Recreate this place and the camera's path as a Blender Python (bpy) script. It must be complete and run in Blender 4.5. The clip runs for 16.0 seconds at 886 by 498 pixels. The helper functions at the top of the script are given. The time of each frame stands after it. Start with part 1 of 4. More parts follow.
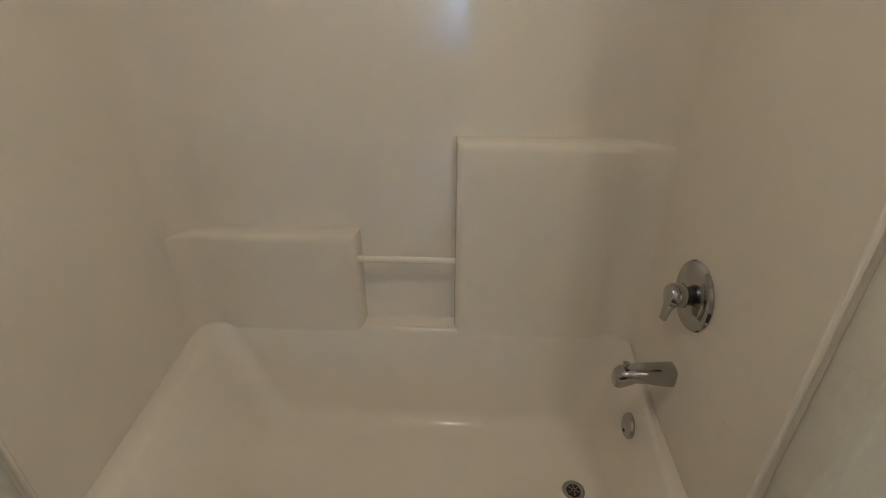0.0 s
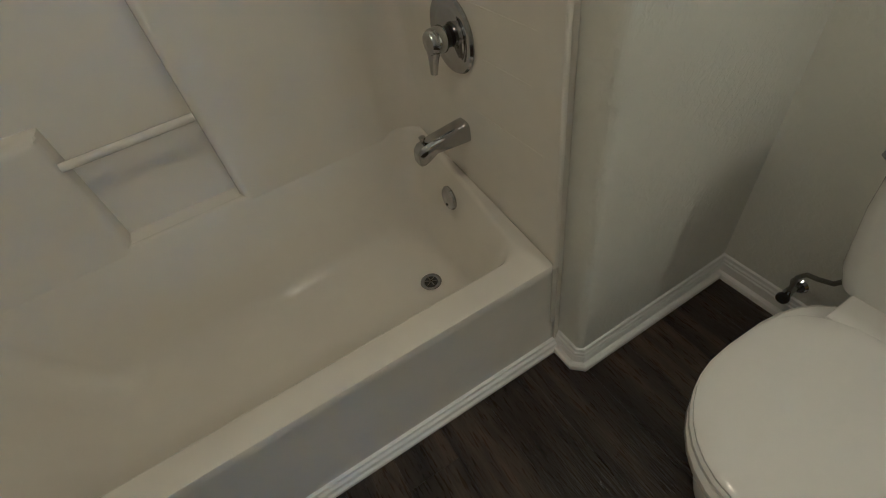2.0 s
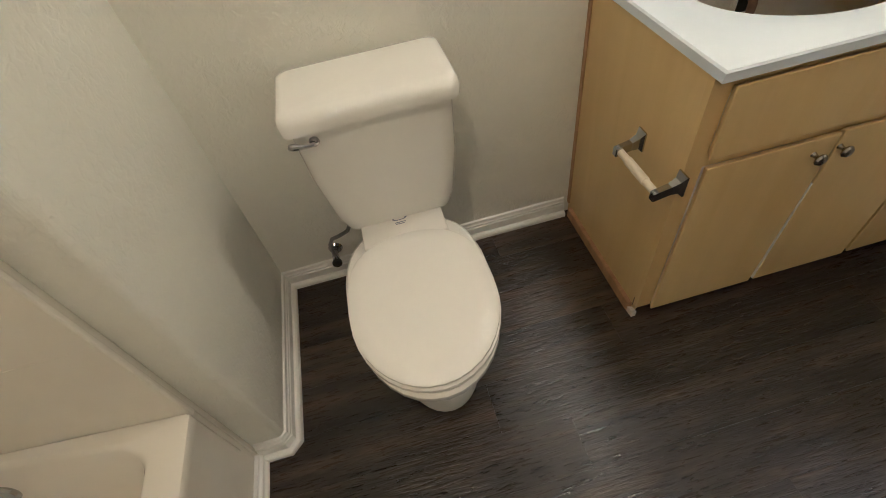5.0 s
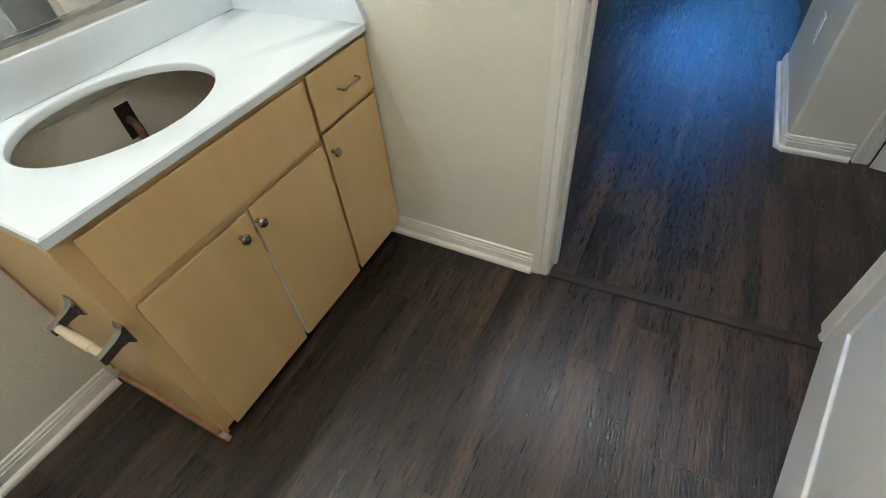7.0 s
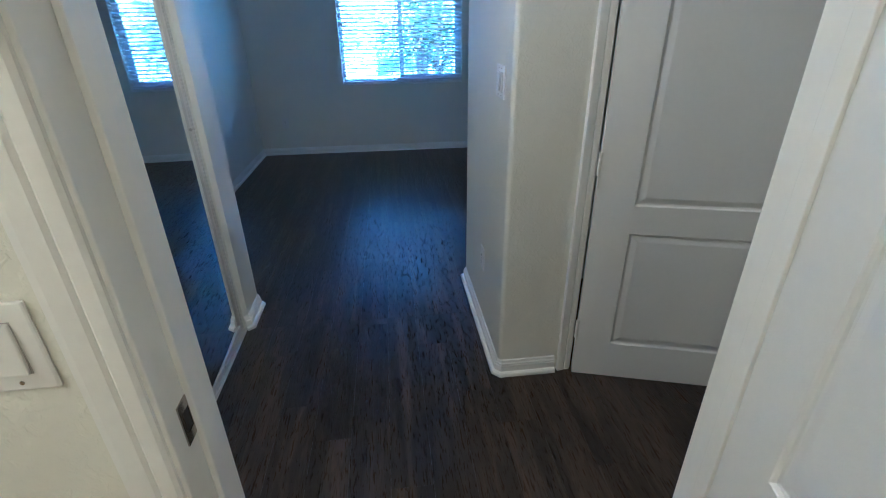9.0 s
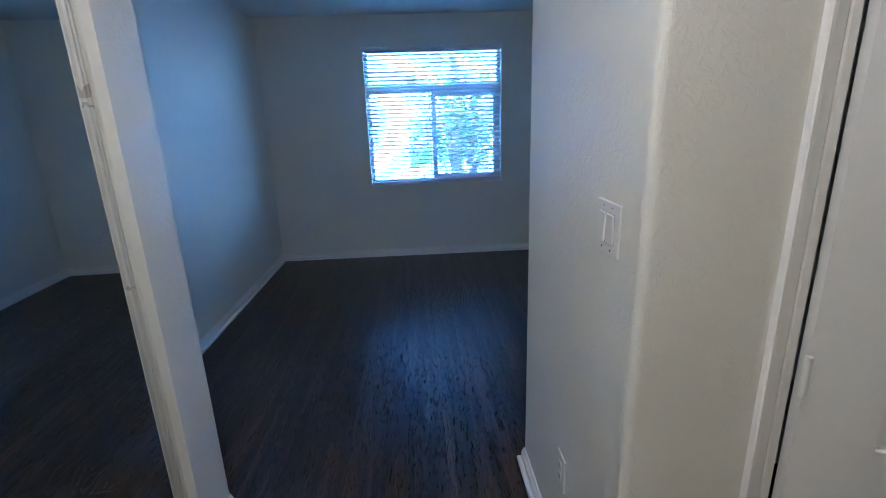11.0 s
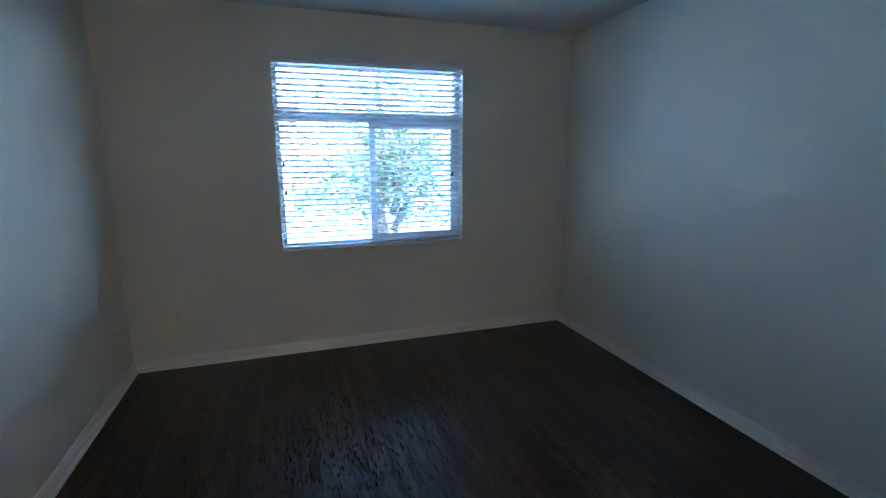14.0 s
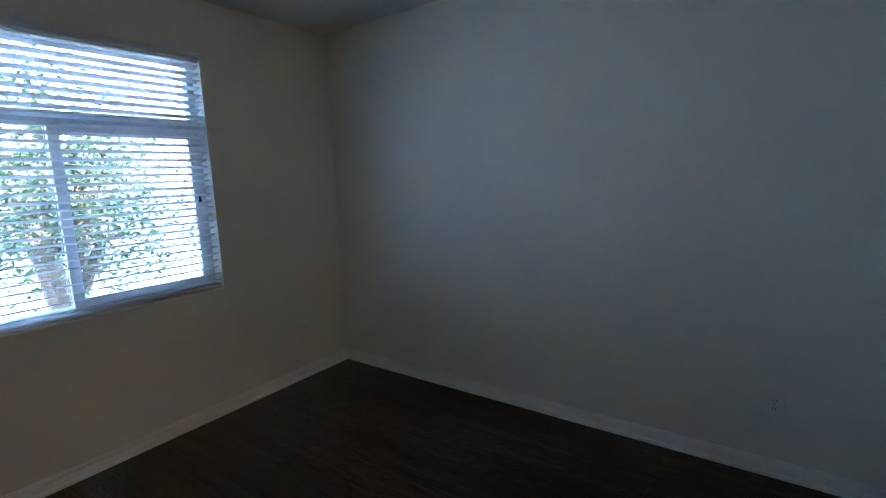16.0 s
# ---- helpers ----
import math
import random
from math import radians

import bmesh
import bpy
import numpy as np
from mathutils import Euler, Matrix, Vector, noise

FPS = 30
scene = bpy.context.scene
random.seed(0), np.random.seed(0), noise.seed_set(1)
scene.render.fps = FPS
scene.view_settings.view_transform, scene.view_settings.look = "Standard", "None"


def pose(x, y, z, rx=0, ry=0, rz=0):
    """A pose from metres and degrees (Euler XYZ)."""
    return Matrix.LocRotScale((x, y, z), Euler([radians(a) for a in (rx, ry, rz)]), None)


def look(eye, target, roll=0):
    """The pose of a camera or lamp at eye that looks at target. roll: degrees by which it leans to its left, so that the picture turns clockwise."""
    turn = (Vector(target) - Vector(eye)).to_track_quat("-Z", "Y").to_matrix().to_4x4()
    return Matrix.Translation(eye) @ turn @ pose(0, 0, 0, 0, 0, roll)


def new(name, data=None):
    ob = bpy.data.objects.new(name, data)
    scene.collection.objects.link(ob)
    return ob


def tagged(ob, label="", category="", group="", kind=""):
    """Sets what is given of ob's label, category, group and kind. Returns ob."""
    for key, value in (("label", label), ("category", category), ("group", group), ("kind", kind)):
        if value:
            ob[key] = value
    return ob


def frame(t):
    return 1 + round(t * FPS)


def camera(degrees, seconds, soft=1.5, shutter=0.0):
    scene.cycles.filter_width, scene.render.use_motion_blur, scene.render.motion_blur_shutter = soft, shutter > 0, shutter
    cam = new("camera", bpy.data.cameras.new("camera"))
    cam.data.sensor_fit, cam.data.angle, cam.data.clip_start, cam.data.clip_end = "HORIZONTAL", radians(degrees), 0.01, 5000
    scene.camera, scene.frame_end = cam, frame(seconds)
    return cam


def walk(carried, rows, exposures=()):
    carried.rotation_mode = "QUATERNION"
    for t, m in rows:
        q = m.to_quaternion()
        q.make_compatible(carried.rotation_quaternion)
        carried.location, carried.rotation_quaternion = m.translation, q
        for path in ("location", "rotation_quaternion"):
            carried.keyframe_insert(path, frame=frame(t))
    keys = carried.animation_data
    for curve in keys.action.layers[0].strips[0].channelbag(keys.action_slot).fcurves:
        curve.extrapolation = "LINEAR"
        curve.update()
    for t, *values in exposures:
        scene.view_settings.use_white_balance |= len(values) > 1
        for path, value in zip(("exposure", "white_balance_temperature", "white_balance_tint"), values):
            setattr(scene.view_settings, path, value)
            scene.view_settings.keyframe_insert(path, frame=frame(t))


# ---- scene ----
cam = camera(87.4, 16.0, soft=1.0)
# seconds, eye, target, lean
PATH = [
    (0, (0.595, 0.508, 1.496), (0.676, -1.266, 0.575), 0.1),
    (0.5, (0.611, 0.518, 1.427), (0.644, -1.124, 0.286), -1.1),
    (1, (0.627, 0.511, 1.376), (0.525, -0.976, 0.042), -4.1),
    (1.5, (0.618, 0.531, 1.332), (0.287, -0.895, -0.031), -7.5),
    (2, (0.549, 0.470, 1.305), (0.013, -0.808, -0.138), -11.7),
    (2.5, (0.447, 0.343, 1.310), (-0.245, -0.677, -0.265), -16.7),
    (3, (0.383, 0.345, 1.282), (-0.473, -0.470, -0.331), -17.0),
    (3.2, (0.392, 0.333, 1.279), (-0.539, -0.417, -0.324), -16.5),
    (5.3, (0.600, 0.512, 1.356), (-0.687, 0.813, -0.145), -10.3),
    (5.5, (0.617, 0.544, 1.353), (-0.643, 0.955, -0.145), -10.0),
    (6, (0.677, 0.656, 1.364), (-0.480, 1.331, -0.121), -9.5),
    (6.5, (0.751, 0.791, 1.362), (-0.235, 1.735, -0.100), -8.6),
    (7, (0.823, 0.936, 1.364), (0.096, 2.132, -0.065), -6.1),
    (7.5, (0.909, 1.113, 1.381), (0.480, 2.531, 0.037), -3.4),
    (8, (0.941, 1.250, 1.417), (0.798, 2.857, 0.235), -1.5),
    (8.5, (0.888, 1.472, 1.464), (0.976, 3.205, 0.471), -0.9),
    (9, (0.875, 1.641, 1.489), (1.077, 3.425, 0.609), -0.8),
    (9.5, (0.928, 1.865, 1.507), (1.099, 3.698, 0.727), -1.0),
    (10, (0.943, 2.021, 1.511), (1.058, 3.887, 0.800), -1.3),
    (10.2, (0.940, 2.097, 1.519), (1.035, 3.980, 0.852), -2.3),
    (12.3, (0.743, 3.163, 1.542), (0.858, 5.102, 1.067), -0.3),
    (12.5, (0.720, 3.275, 1.518), (0.850, 5.218, 1.060), -0.0),
    (13, (0.639, 3.605, 1.539), (0.803, 5.553, 1.117), -0.6),
    (13.5, (0.508, 3.800, 1.513), (0.882, 5.725, 1.123), -0.9),
    (14, (0.436, 4.004, 1.538), (1.054, 5.864, 1.141), -0.1),
    (14.5, (0.436, 4.275, 1.532), (1.155, 6.100, 1.144), -0.5),
    (15, (0.347, 4.504, 1.528), (1.325, 6.209, 1.162), 0.4),
    (15.5, (0.270, 4.713, 1.548), (1.655, 6.097, 1.139), -0.2),
    (16, (0.280, 4.826, 1.470), (1.887, 5.976, 1.159), -2.2),
]

EXPOSURES = [
    (0.0, 4.74, 4120, 7), (1.0, 4.7, 4130, 6), (2.0, 4.45, 3900, 2), (3.2, 4.75, 4020, 2), (5.3, 5.45, 4120, 7), (6.5, 5.65, 4020, 5), (7.5, 5.85, 3700, 2),
    (8.5, 5.4, 3900, 2), (9.5, 5.42, 3680, 4), (10.2, 5.5, 3780, 9), (12.5, 5.15, 4450, 4), (13.5, 5.35, 4850, 5), (16.0, 5.0, 5700, 10),
]
walk(cam, [(t, look(eye, target, lean)) for t, eye, target, lean in PATH], EXPOSURES)

# ---- daylight ----
world = bpy.data.worlds.new("world")
scene.world = world
world.use_nodes = True
sky = world.node_tree.nodes.new("ShaderNodeTexSky")
sky.sky_type, sky.sun_disc = "NISHITA", False
sky.sun_elevation, sky.sun_rotation = radians(46), radians(205)
sky.ozone_density, sky.dust_density = 4.0, 0.4
background = world.node_tree.nodes["Background"]
background.inputs["Strength"].default_value = 0.15
world.node_tree.links.new(sky.outputs[0], background.inputs["Color"])

sun = new("sun", bpy.data.lights.new("sun", "SUN"))
sun.data.energy, sun.data.angle, sun.data.color = 2.0, radians(0.5), (1.0, 0.97, 0.92)
sun.matrix_world = look((0, 0, 0), (0.29, 0.63, -0.72))


BULB = (1.0, 0.60, 0.26)

# ---- materials ----
def material(name, colour, rough=0.5, metal=0.0, vary=0.12, scale=6.0, fine=60.0, bump=0.0, bump_scale=80.0, coat=0.0, rough_vary=0.1, spec=0.5):
    """A surface with colour variation at two scales, uneven gloss and fine relief; sizes are in cycles a metre."""
    mat = bpy.data.materials.new(name)
    mat.use_nodes = True
    n, l = mat.node_tree.nodes, mat.node_tree.links
    shader = n["Principled BSDF"]
    shader.inputs["Metallic"].default_value = metal
    shader.inputs["Coat Weight"].default_value = coat
    shader.inputs["Specular IOR Level"].default_value = spec
    place = n.new("ShaderNodeTexCoord")
    broad, grain = n.new("ShaderNodeTexNoise"), n.new("ShaderNodeTexNoise")
    for node, s in ((broad, scale), (grain, fine)):
        node.inputs["Scale"].default_value, node.inputs["Detail"].default_value = s, 4.0
        l.new(place.outputs["Object"], node.inputs["Vector"])
    mixed = n.new("ShaderNodeMath")
    mixed.operation = "MULTIPLY_ADD"
    mixed.inputs[1].default_value = 0.35
    l.new(grain.outputs[0], mixed.inputs[0])
    l.new(broad.outputs[0], mixed.inputs[2])
    ramp = n.new("ShaderNodeMapRange")
    ramp.inputs["From Min"].default_value, ramp.inputs["From Max"].default_value = 0.4, 0.95
    ramp.inputs["To Min"].default_value, ramp.inputs["To Max"].default_value = 1 - vary, 1 + vary * 0.4
    l.new(mixed.outputs[0], ramp.inputs["Value"])
    tone = n.new("ShaderNodeVectorMath")
    tone.operation = "SCALE"
    tone.inputs[0].default_value = colour
    l.new(ramp.outputs[0], tone.inputs["Scale"])
    l.new(tone.outputs[0], shader.inputs["Base Color"])
    gloss = n.new("ShaderNodeMapRange")
    gloss.inputs["To Min"].default_value, gloss.inputs["To Max"].default_value = max(rough - rough_vary, 0.02), rough + rough_vary
    l.new(broad.outputs[0], gloss.inputs["Value"])
    l.new(gloss.outputs[0], shader.inputs["Roughness"])
    if bump:
        relief, bumped = n.new("ShaderNodeTexNoise"), n.new("ShaderNodeBump")
        relief.inputs["Scale"].default_value, relief.inputs["Detail"].default_value = bump_scale, 3.0
        bumped.inputs["Strength"].default_value, bumped.inputs["Distance"].default_value = bump, 0.004
        l.new(place.outputs["Object"], relief.inputs["Vector"])
        l.new(relief.outputs[0], bumped.inputs["Height"])
        l.new(bumped.outputs[0], shader.inputs["Normal"])
    return mat


def wood(name, dark, light, rough, along=(1, 1, 1), stretch=12.0, bump=0.1, knots=False, contrast=(0.3, 0.72), coat=0.0):
    """Wood grain drawn out along the y axis of each piece, shifted piece by piece."""
    mat = bpy.data.materials.new(name)
    mat.use_nodes = True
    n, l = mat.node_tree.nodes, mat.node_tree.links
    shader = n["Principled BSDF"]
    place, info = n.new("ShaderNodeTexCoord"), n.new("ShaderNodeObjectInfo")
    shift = n.new("ShaderNodeVectorMath")
    shift.operation = "MULTIPLY_ADD"
    shift.inputs[1].default_value = (37.0, 53.0, 19.0)
    l.new(info.outputs["Random"], shift.inputs[0])
    l.new(place.outputs["Object"], shift.inputs[2])
    grains = []
    for factor, detail in ((1.0, 5.0), (4.5, 6.0), (0.22, 2.0)):
        size, tex = n.new("ShaderNodeVectorMath"), n.new("ShaderNodeTexNoise")
        size.operation = "MULTIPLY"
        size.inputs[1].default_value = [a * stretch * factor for a in along]
        tex.inputs["Scale"].default_value, tex.inputs["Detail"].default_value, tex.inputs["Distortion"].default_value = 1.0, detail, 0.6
        l.new(shift.outputs[0], size.inputs[0])
        l.new(size.outputs[0], tex.inputs["Vector"])
        grains.append(tex)
    total = n.new("ShaderNodeMath")
    total.operation = "MULTIPLY_ADD"
    total.inputs[1].default_value = 0.45
    l.new(grains[1].outputs[0], total.inputs[0])
    broad = n.new("ShaderNodeMath")
    broad.operation = "MULTIPLY_ADD"
    broad.inputs[1].default_value = 0.35
    l.new(grains[2].outputs[0], broad.inputs[0])
    l.new(grains[0].outputs[0], broad.inputs[2])
    l.new(broad.outputs[0], total.inputs[2])
    tint = n.new("ShaderNodeMath")
    tint.operation = "MULTIPLY_ADD"
    tint.inputs[1].default_value, tint.inputs[2].default_value = 0.16, -0.48
    l.new(info.outputs["Random"], tint.inputs[0])
    sum_ = n.new("ShaderNodeMath")
    l.new(total.outputs[0], sum_.inputs[0])
    l.new(tint.outputs[0], sum_.inputs[1])
    ramp = n.new("ShaderNodeValToRGB")
    ramp.color_ramp.elements[0].position, ramp.color_ramp.elements[1].position = contrast
    ramp.color_ramp.elements[0].color, ramp.color_ramp.elements[1].color = (*dark, 1), (*light, 1)
    l.new(sum_.outputs[0], ramp.inputs[0])
    colour = ramp.outputs[0]
    if knots:
        size, spots, mask = n.new("ShaderNodeVectorMath"), n.new("ShaderNodeTexVoronoi"), n.new("ShaderNodeMapRange")
        size.operation = "MULTIPLY"
        size.inputs[1].default_value = (9.0, 3.6, 1.0)
        l.new(shift.outputs[0], size.inputs[0])
        l.new(size.outputs[0], spots.inputs["Vector"])
        mask.inputs["From Min"].default_value, mask.inputs["From Max"].default_value = 0.05, 0.13
        mask.inputs["To Min"].default_value, mask.inputs["To Max"].default_value = 0.25, 1.0
        l.new(spots.outputs["Distance"], mask.inputs["Value"])
        dim = n.new("ShaderNodeVectorMath")
        dim.operation = "SCALE"
        l.new(colour, dim.inputs[0])
        l.new(mask.outputs[0], dim.inputs["Scale"])
        colour = dim.outputs[0]
    l.new(colour, shader.inputs["Base Color"])
    gloss = n.new("ShaderNodeMapRange")
    gloss.inputs["To Min"].default_value, gloss.inputs["To Max"].default_value = rough - 0.1, rough + 0.12
    l.new(grains[1].outputs[0], gloss.inputs["Value"])
    l.new(gloss.outputs[0], shader.inputs["Roughness"])
    shader.inputs["Coat Weight"].default_value = coat
    bumped = n.new("ShaderNodeBump")
    bumped.inputs["Strength"].default_value, bumped.inputs["Distance"].default_value = bump, 0.003
    l.new(total.outputs[0], bumped.inputs["Height"])
    l.new(bumped.outputs[0], shader.inputs["Normal"])
    return mat


def plank_floor(name):
    """Scraped dark walnut: smoky bands along each plank, blotches, short dark pores and knots, with embossed grain."""
    mat = bpy.data.materials.new(name)
    mat.use_nodes = True
    n, l = mat.node_tree.nodes, mat.node_tree.links
    shader = n["Principled BSDF"]
    place, info, shift = n.new("ShaderNodeTexCoord"), n.new("ShaderNodeObjectInfo"), n.new("ShaderNodeVectorMath")
    shift.operation = "MULTIPLY_ADD"
    shift.inputs[1].default_value = (37.0, 53.0, 19.0)
    l.new(info.outputs["Random"], shift.inputs[0])
    l.new(place.outputs["Object"], shift.inputs[2])

    def noise(across, along, detail, bend=0.4, kind="TexNoise"):
        size, tex = n.new("ShaderNodeVectorMath"), n.new("ShaderNode" + kind)
        size.operation = "MULTIPLY"
        size.inputs[1].default_value = (across, along, 1.0)
        if kind == "TexNoise":
            tex.inputs["Detail"].default_value, tex.inputs["Distortion"].default_value = detail, bend
        tex.inputs["Scale"].default_value = 1.0
        l.new(shift.outputs[0], size.inputs[0])
        l.new(size.outputs[0], tex.inputs["Vector"])
        return tex.outputs["Distance"] if kind == "TexVoronoi" else tex.outputs[0]

    def spread(value, low, high, to_low, to_high):
        node = n.new("ShaderNodeMapRange")
        node.inputs["From Min"].default_value, node.inputs["From Max"].default_value = low, high
        node.inputs["To Min"].default_value, node.inputs["To Max"].default_value = to_low, to_high
        l.new(value, node.inputs["Value"])
        return node.outputs[0]

    def sums(a, b, operation="ADD"):
        node = n.new("ShaderNodeMath")
        node.operation = operation
        for k, value in enumerate((a, b)):
            if isinstance(value, float):
                node.inputs[k].default_value = value
            else:
                l.new(value, node.inputs[k])
        return node.outputs[0]

    bands = spread(noise(14.0, 0.55, 1.5, 0.5), 0.34, 0.66, 0.12, 0.74)
    blotch = spread(noise(26.0, 4.0, 5.0, 1.6), 0.3, 0.7, -0.24, 0.24)
    grain = spread(noise(150.0, 6.0, 3.0, 0.6), 0.3, 0.7, -0.07, 0.07)
    value = sums(sums(sums(bands, blotch), grain), spread(info.outputs["Random"], 0.0, 1.0, -0.03, 0.03))
    ramp = n.new("ShaderNodeValToRGB")
    ramp.color_ramp.elements[0].position, ramp.color_ramp.elements[1].position = 0.0, 1.0
    ramp.color_ramp.elements[0].color, ramp.color_ramp.elements[1].color = (0.007, 0.0052, 0.0045, 1), (0.086, 0.058, 0.039, 1)
    middle = ramp.color_ramp.elements.new(0.45)
    middle.color = (0.026, 0.0178, 0.0130, 1)
    l.new(value, ramp.inputs[0])
    pores = noise(130.0, 9.0, 2.0, 0.8)
    dark = sums(spread(pores, 0.25, 0.34, 0.25, 1.0), spread(noise(6.0, 2.6, 0.0, 0.0, "TexVoronoi"), 0.03, 0.09, 0.3, 1.0), "MULTIPLY")
    tone = n.new("ShaderNodeVectorMath")
    tone.operation = "SCALE"
    l.new(ramp.outputs[0], tone.inputs[0])
    l.new(dark, tone.inputs["Scale"])
    l.new(tone.outputs[0], shader.inputs["Base Color"])
    emboss = noise(190.0, 16.0, 3.0, 0.8)
    l.new(spread(emboss, 0.25, 0.75, 0.20, 0.44), shader.inputs["Roughness"])
    height = sums(sums(emboss, pores), sums(blotch, 0.6, "MULTIPLY"))
    bumped = n.new("ShaderNodeBump")
    bumped.inputs["Strength"].default_value, bumped.inputs["Distance"].default_value = 0.7, 0.0022
    l.new(height, bumped.inputs["Height"])
    l.new(bumped.outputs[0], shader.inputs["Normal"])
    return mat


def textured_paint(name, colour, rough=0.55):
    """Paint over sprayed drywall texture: soft flattened splatters."""
    mat = material(name, colour, rough, vary=0.05, scale=1.6, fine=25, rough_vary=0.06)
    n, l = mat.node_tree.nodes, mat.node_tree.links
    place = n.new("ShaderNodeTexCoord")
    blot, peel, add, flat, bumped = (n.new("ShaderNode" + k) for k in ("TexNoise", "TexNoise", "Math", "MapRange", "Bump"))
    blot.inputs["Scale"].default_value, blot.inputs["Detail"].default_value, blot.inputs["Distortion"].default_value = 55.0, 3.0, 0.8
    peel.inputs["Scale"].default_value, peel.inputs["Detail"].default_value = 160.0, 2.0
    flat.inputs["From Min"].default_value, flat.inputs["From Max"].default_value = 0.46, 0.62
    add.operation = "MULTIPLY_ADD"
    add.inputs[1].default_value = 0.35
    for tex in (blot, peel):
        l.new(place.outputs["Object"], tex.inputs["Vector"])
    l.new(blot.outputs[0], flat.inputs["Value"])
    l.new(peel.outputs[0], add.inputs[0])
    l.new(flat.outputs[0], add.inputs[2])
    bumped.inputs["Strength"].default_value, bumped.inputs["Distance"].default_value = 0.30, 0.0024
    l.new(add.outputs[0], bumped.inputs["Height"])
    l.new(bumped.outputs[0], n["Principled BSDF"].inputs["Normal"])
    return mat


def glass_pane(name):
    mat = bpy.data.materials.new(name)
    mat.use_nodes = True
    shader = mat.node_tree.nodes["Principled BSDF"]
    shader.inputs["Transmission Weight"].default_value, shader.inputs["Roughness"].default_value, shader.inputs["IOR"].default_value = 1.0, 0.0, 1.45
    return mat


def glow(name, colour, strength):
    mat = bpy.data.materials.new(name)
    mat.use_nodes = True
    shader = mat.node_tree.nodes["Principled BSDF"]
    shader.inputs["Emission Color"].default_value, shader.inputs["Emission Strength"].default_value = (*colour, 1), strength
    return mat


PAINT = textured_paint("cream_wall_paint", (0.755, 0.745, 0.665))
CEILING = textured_paint("white_ceiling_paint", (0.80, 0.79, 0.76), 0.7)
TRIM = material("white_gloss_paint", (0.82, 0.815, 0.78), 0.32, vary=0.06, scale=3, bump=0.05, bump_scale=120)
DOOR_PAINT = material("white_door_paint", (0.78, 0.78, 0.765), 0.36, vary=0.05, scale=2.5, bump=0.12, bump_scale=260)
PLANK = plank_floor("dark_walnut_vinyl")
STRIP = wood("dark_transition_strip", (0.005, 0.0035, 0.003), (0.026, 0.017, 0.012), 0.60, (0.1, 1.5, 1.0), 17.0, 0.4)
SEAM = material("dark_seam", (0.012, 0.009, 0.007), 0.7)
GELCOAT = material("almond_gelcoat", (0.77, 0.73, 0.64), 0.08, vary=0.05, scale=2.2, fine=18, rough_vary=0.05, bump=0.015, bump_scale=14)
PORCELAIN = material("white_porcelain", (0.80, 0.785, 0.74), 0.06, vary=0.03, scale=3, rough_vary=0.03)
SEAT_PLASTIC = material("white_seat_plastic", (0.82, 0.80, 0.755), 0.08, vary=0.03, scale=3, rough_vary=0.03)
CHROME = material("chrome", (0.47, 0.47, 0.47), 0.07, 1.0, vary=0.1, scale=20, rough_vary=0.04)
NICKEL = material("brushed_nickel", (0.40, 0.37, 0.33), 0.22, 1.0, vary=0.15, scale=30)
BRASS = material("antique_brass", (0.46, 0.35, 0.12), 0.26, 1.0, vary=0.3, scale=25)
MAPLE = wood("honey_maple_veneer", (0.61, 0.445, 0.170), (0.69, 0.52, 0.220), 0.40, (2.0, 2.0, 0.22), 7.0, 0.04, False, (0.15, 0.9))
MAPLE_DARK = wood("worn_maple_edge", (0.30, 0.17, 0.075), (0.50, 0.32, 0.15), 0.5, (3.0, 0.4, 0.4), 9.0, 0.08, False, (0.25, 0.8))
MARBLE = material("white_cultured_marble", (0.75, 0.81, 0.89), 0.12, vary=0.03, scale=5, rough_vary=0.04)
RAW_WOOD = material("bare_particle_board", (0.60, 0.52, 0.40), 0.8, vary=0.25, scale=10, bump=0.3)
CREAM_PLASTIC = material("cream_plastic", (0.74, 0.66, 0.50), 0.35, vary=0.05)
WHITE_PLASTIC = material("white_plastic", (0.76, 0.75, 0.72), 0.3, vary=0.04)
# grey for the shadow line round the switch rockers
ROCKER_SHADE = material("grey_rocker_shade", (0.42, 0.41, 0.39), 0.6)
BLACK = material("black_rubber_and_slot_shade", (0.02, 0.02, 0.02), 0.5)
# dark metal, also the colour for shade inside holes
DARK_HOLE = material("dark_metal_and_hole_shade", (0.05, 0.05, 0.05), 0.45, 0.6)
RUST = material("rusty_pipe", (0.16, 0.10, 0.06), 0.7, 0.3, vary=0.5, scale=40, bump=0.3)
BRAID = material("braided_steel", (0.30, 0.29, 0.28), 0.42, 0.8, vary=0.5, fine=400, bump=0.4, bump_scale=500)
MIRROR = material("mirror", (0.86, 0.88, 0.88), 0.02, 1.0, vary=0.0, rough_vary=0.005)
FRAME_METAL = material("satin_white_aluminium", (0.62, 0.61, 0.58), 0.3, 0.35, vary=0.08)
BLIND = material("white_vinyl_slat", (0.80, 0.80, 0.80), 0.42, vary=0.05)
n, l = BLIND.node_tree.nodes, BLIND.node_tree.links
through_light, both = n.new("ShaderNodeBsdfTranslucent"), n.new("ShaderNodeMixShader")
through_light.inputs["Color"].default_value, both.inputs["Fac"].default_value = (0.78, 0.79, 0.80, 1), 0.45
l.new(n["Principled BSDF"].outputs[0], both.inputs[1])
l.new(through_light.outputs[0], both.inputs[2])
l.new(both.outputs[0], n["Material Output"].inputs["Surface"])
WINDOW_VINYL = material("white_window_vinyl", (0.72, 0.74, 0.76), 0.4, vary=0.05)
GLASS = glass_pane("window_glass")
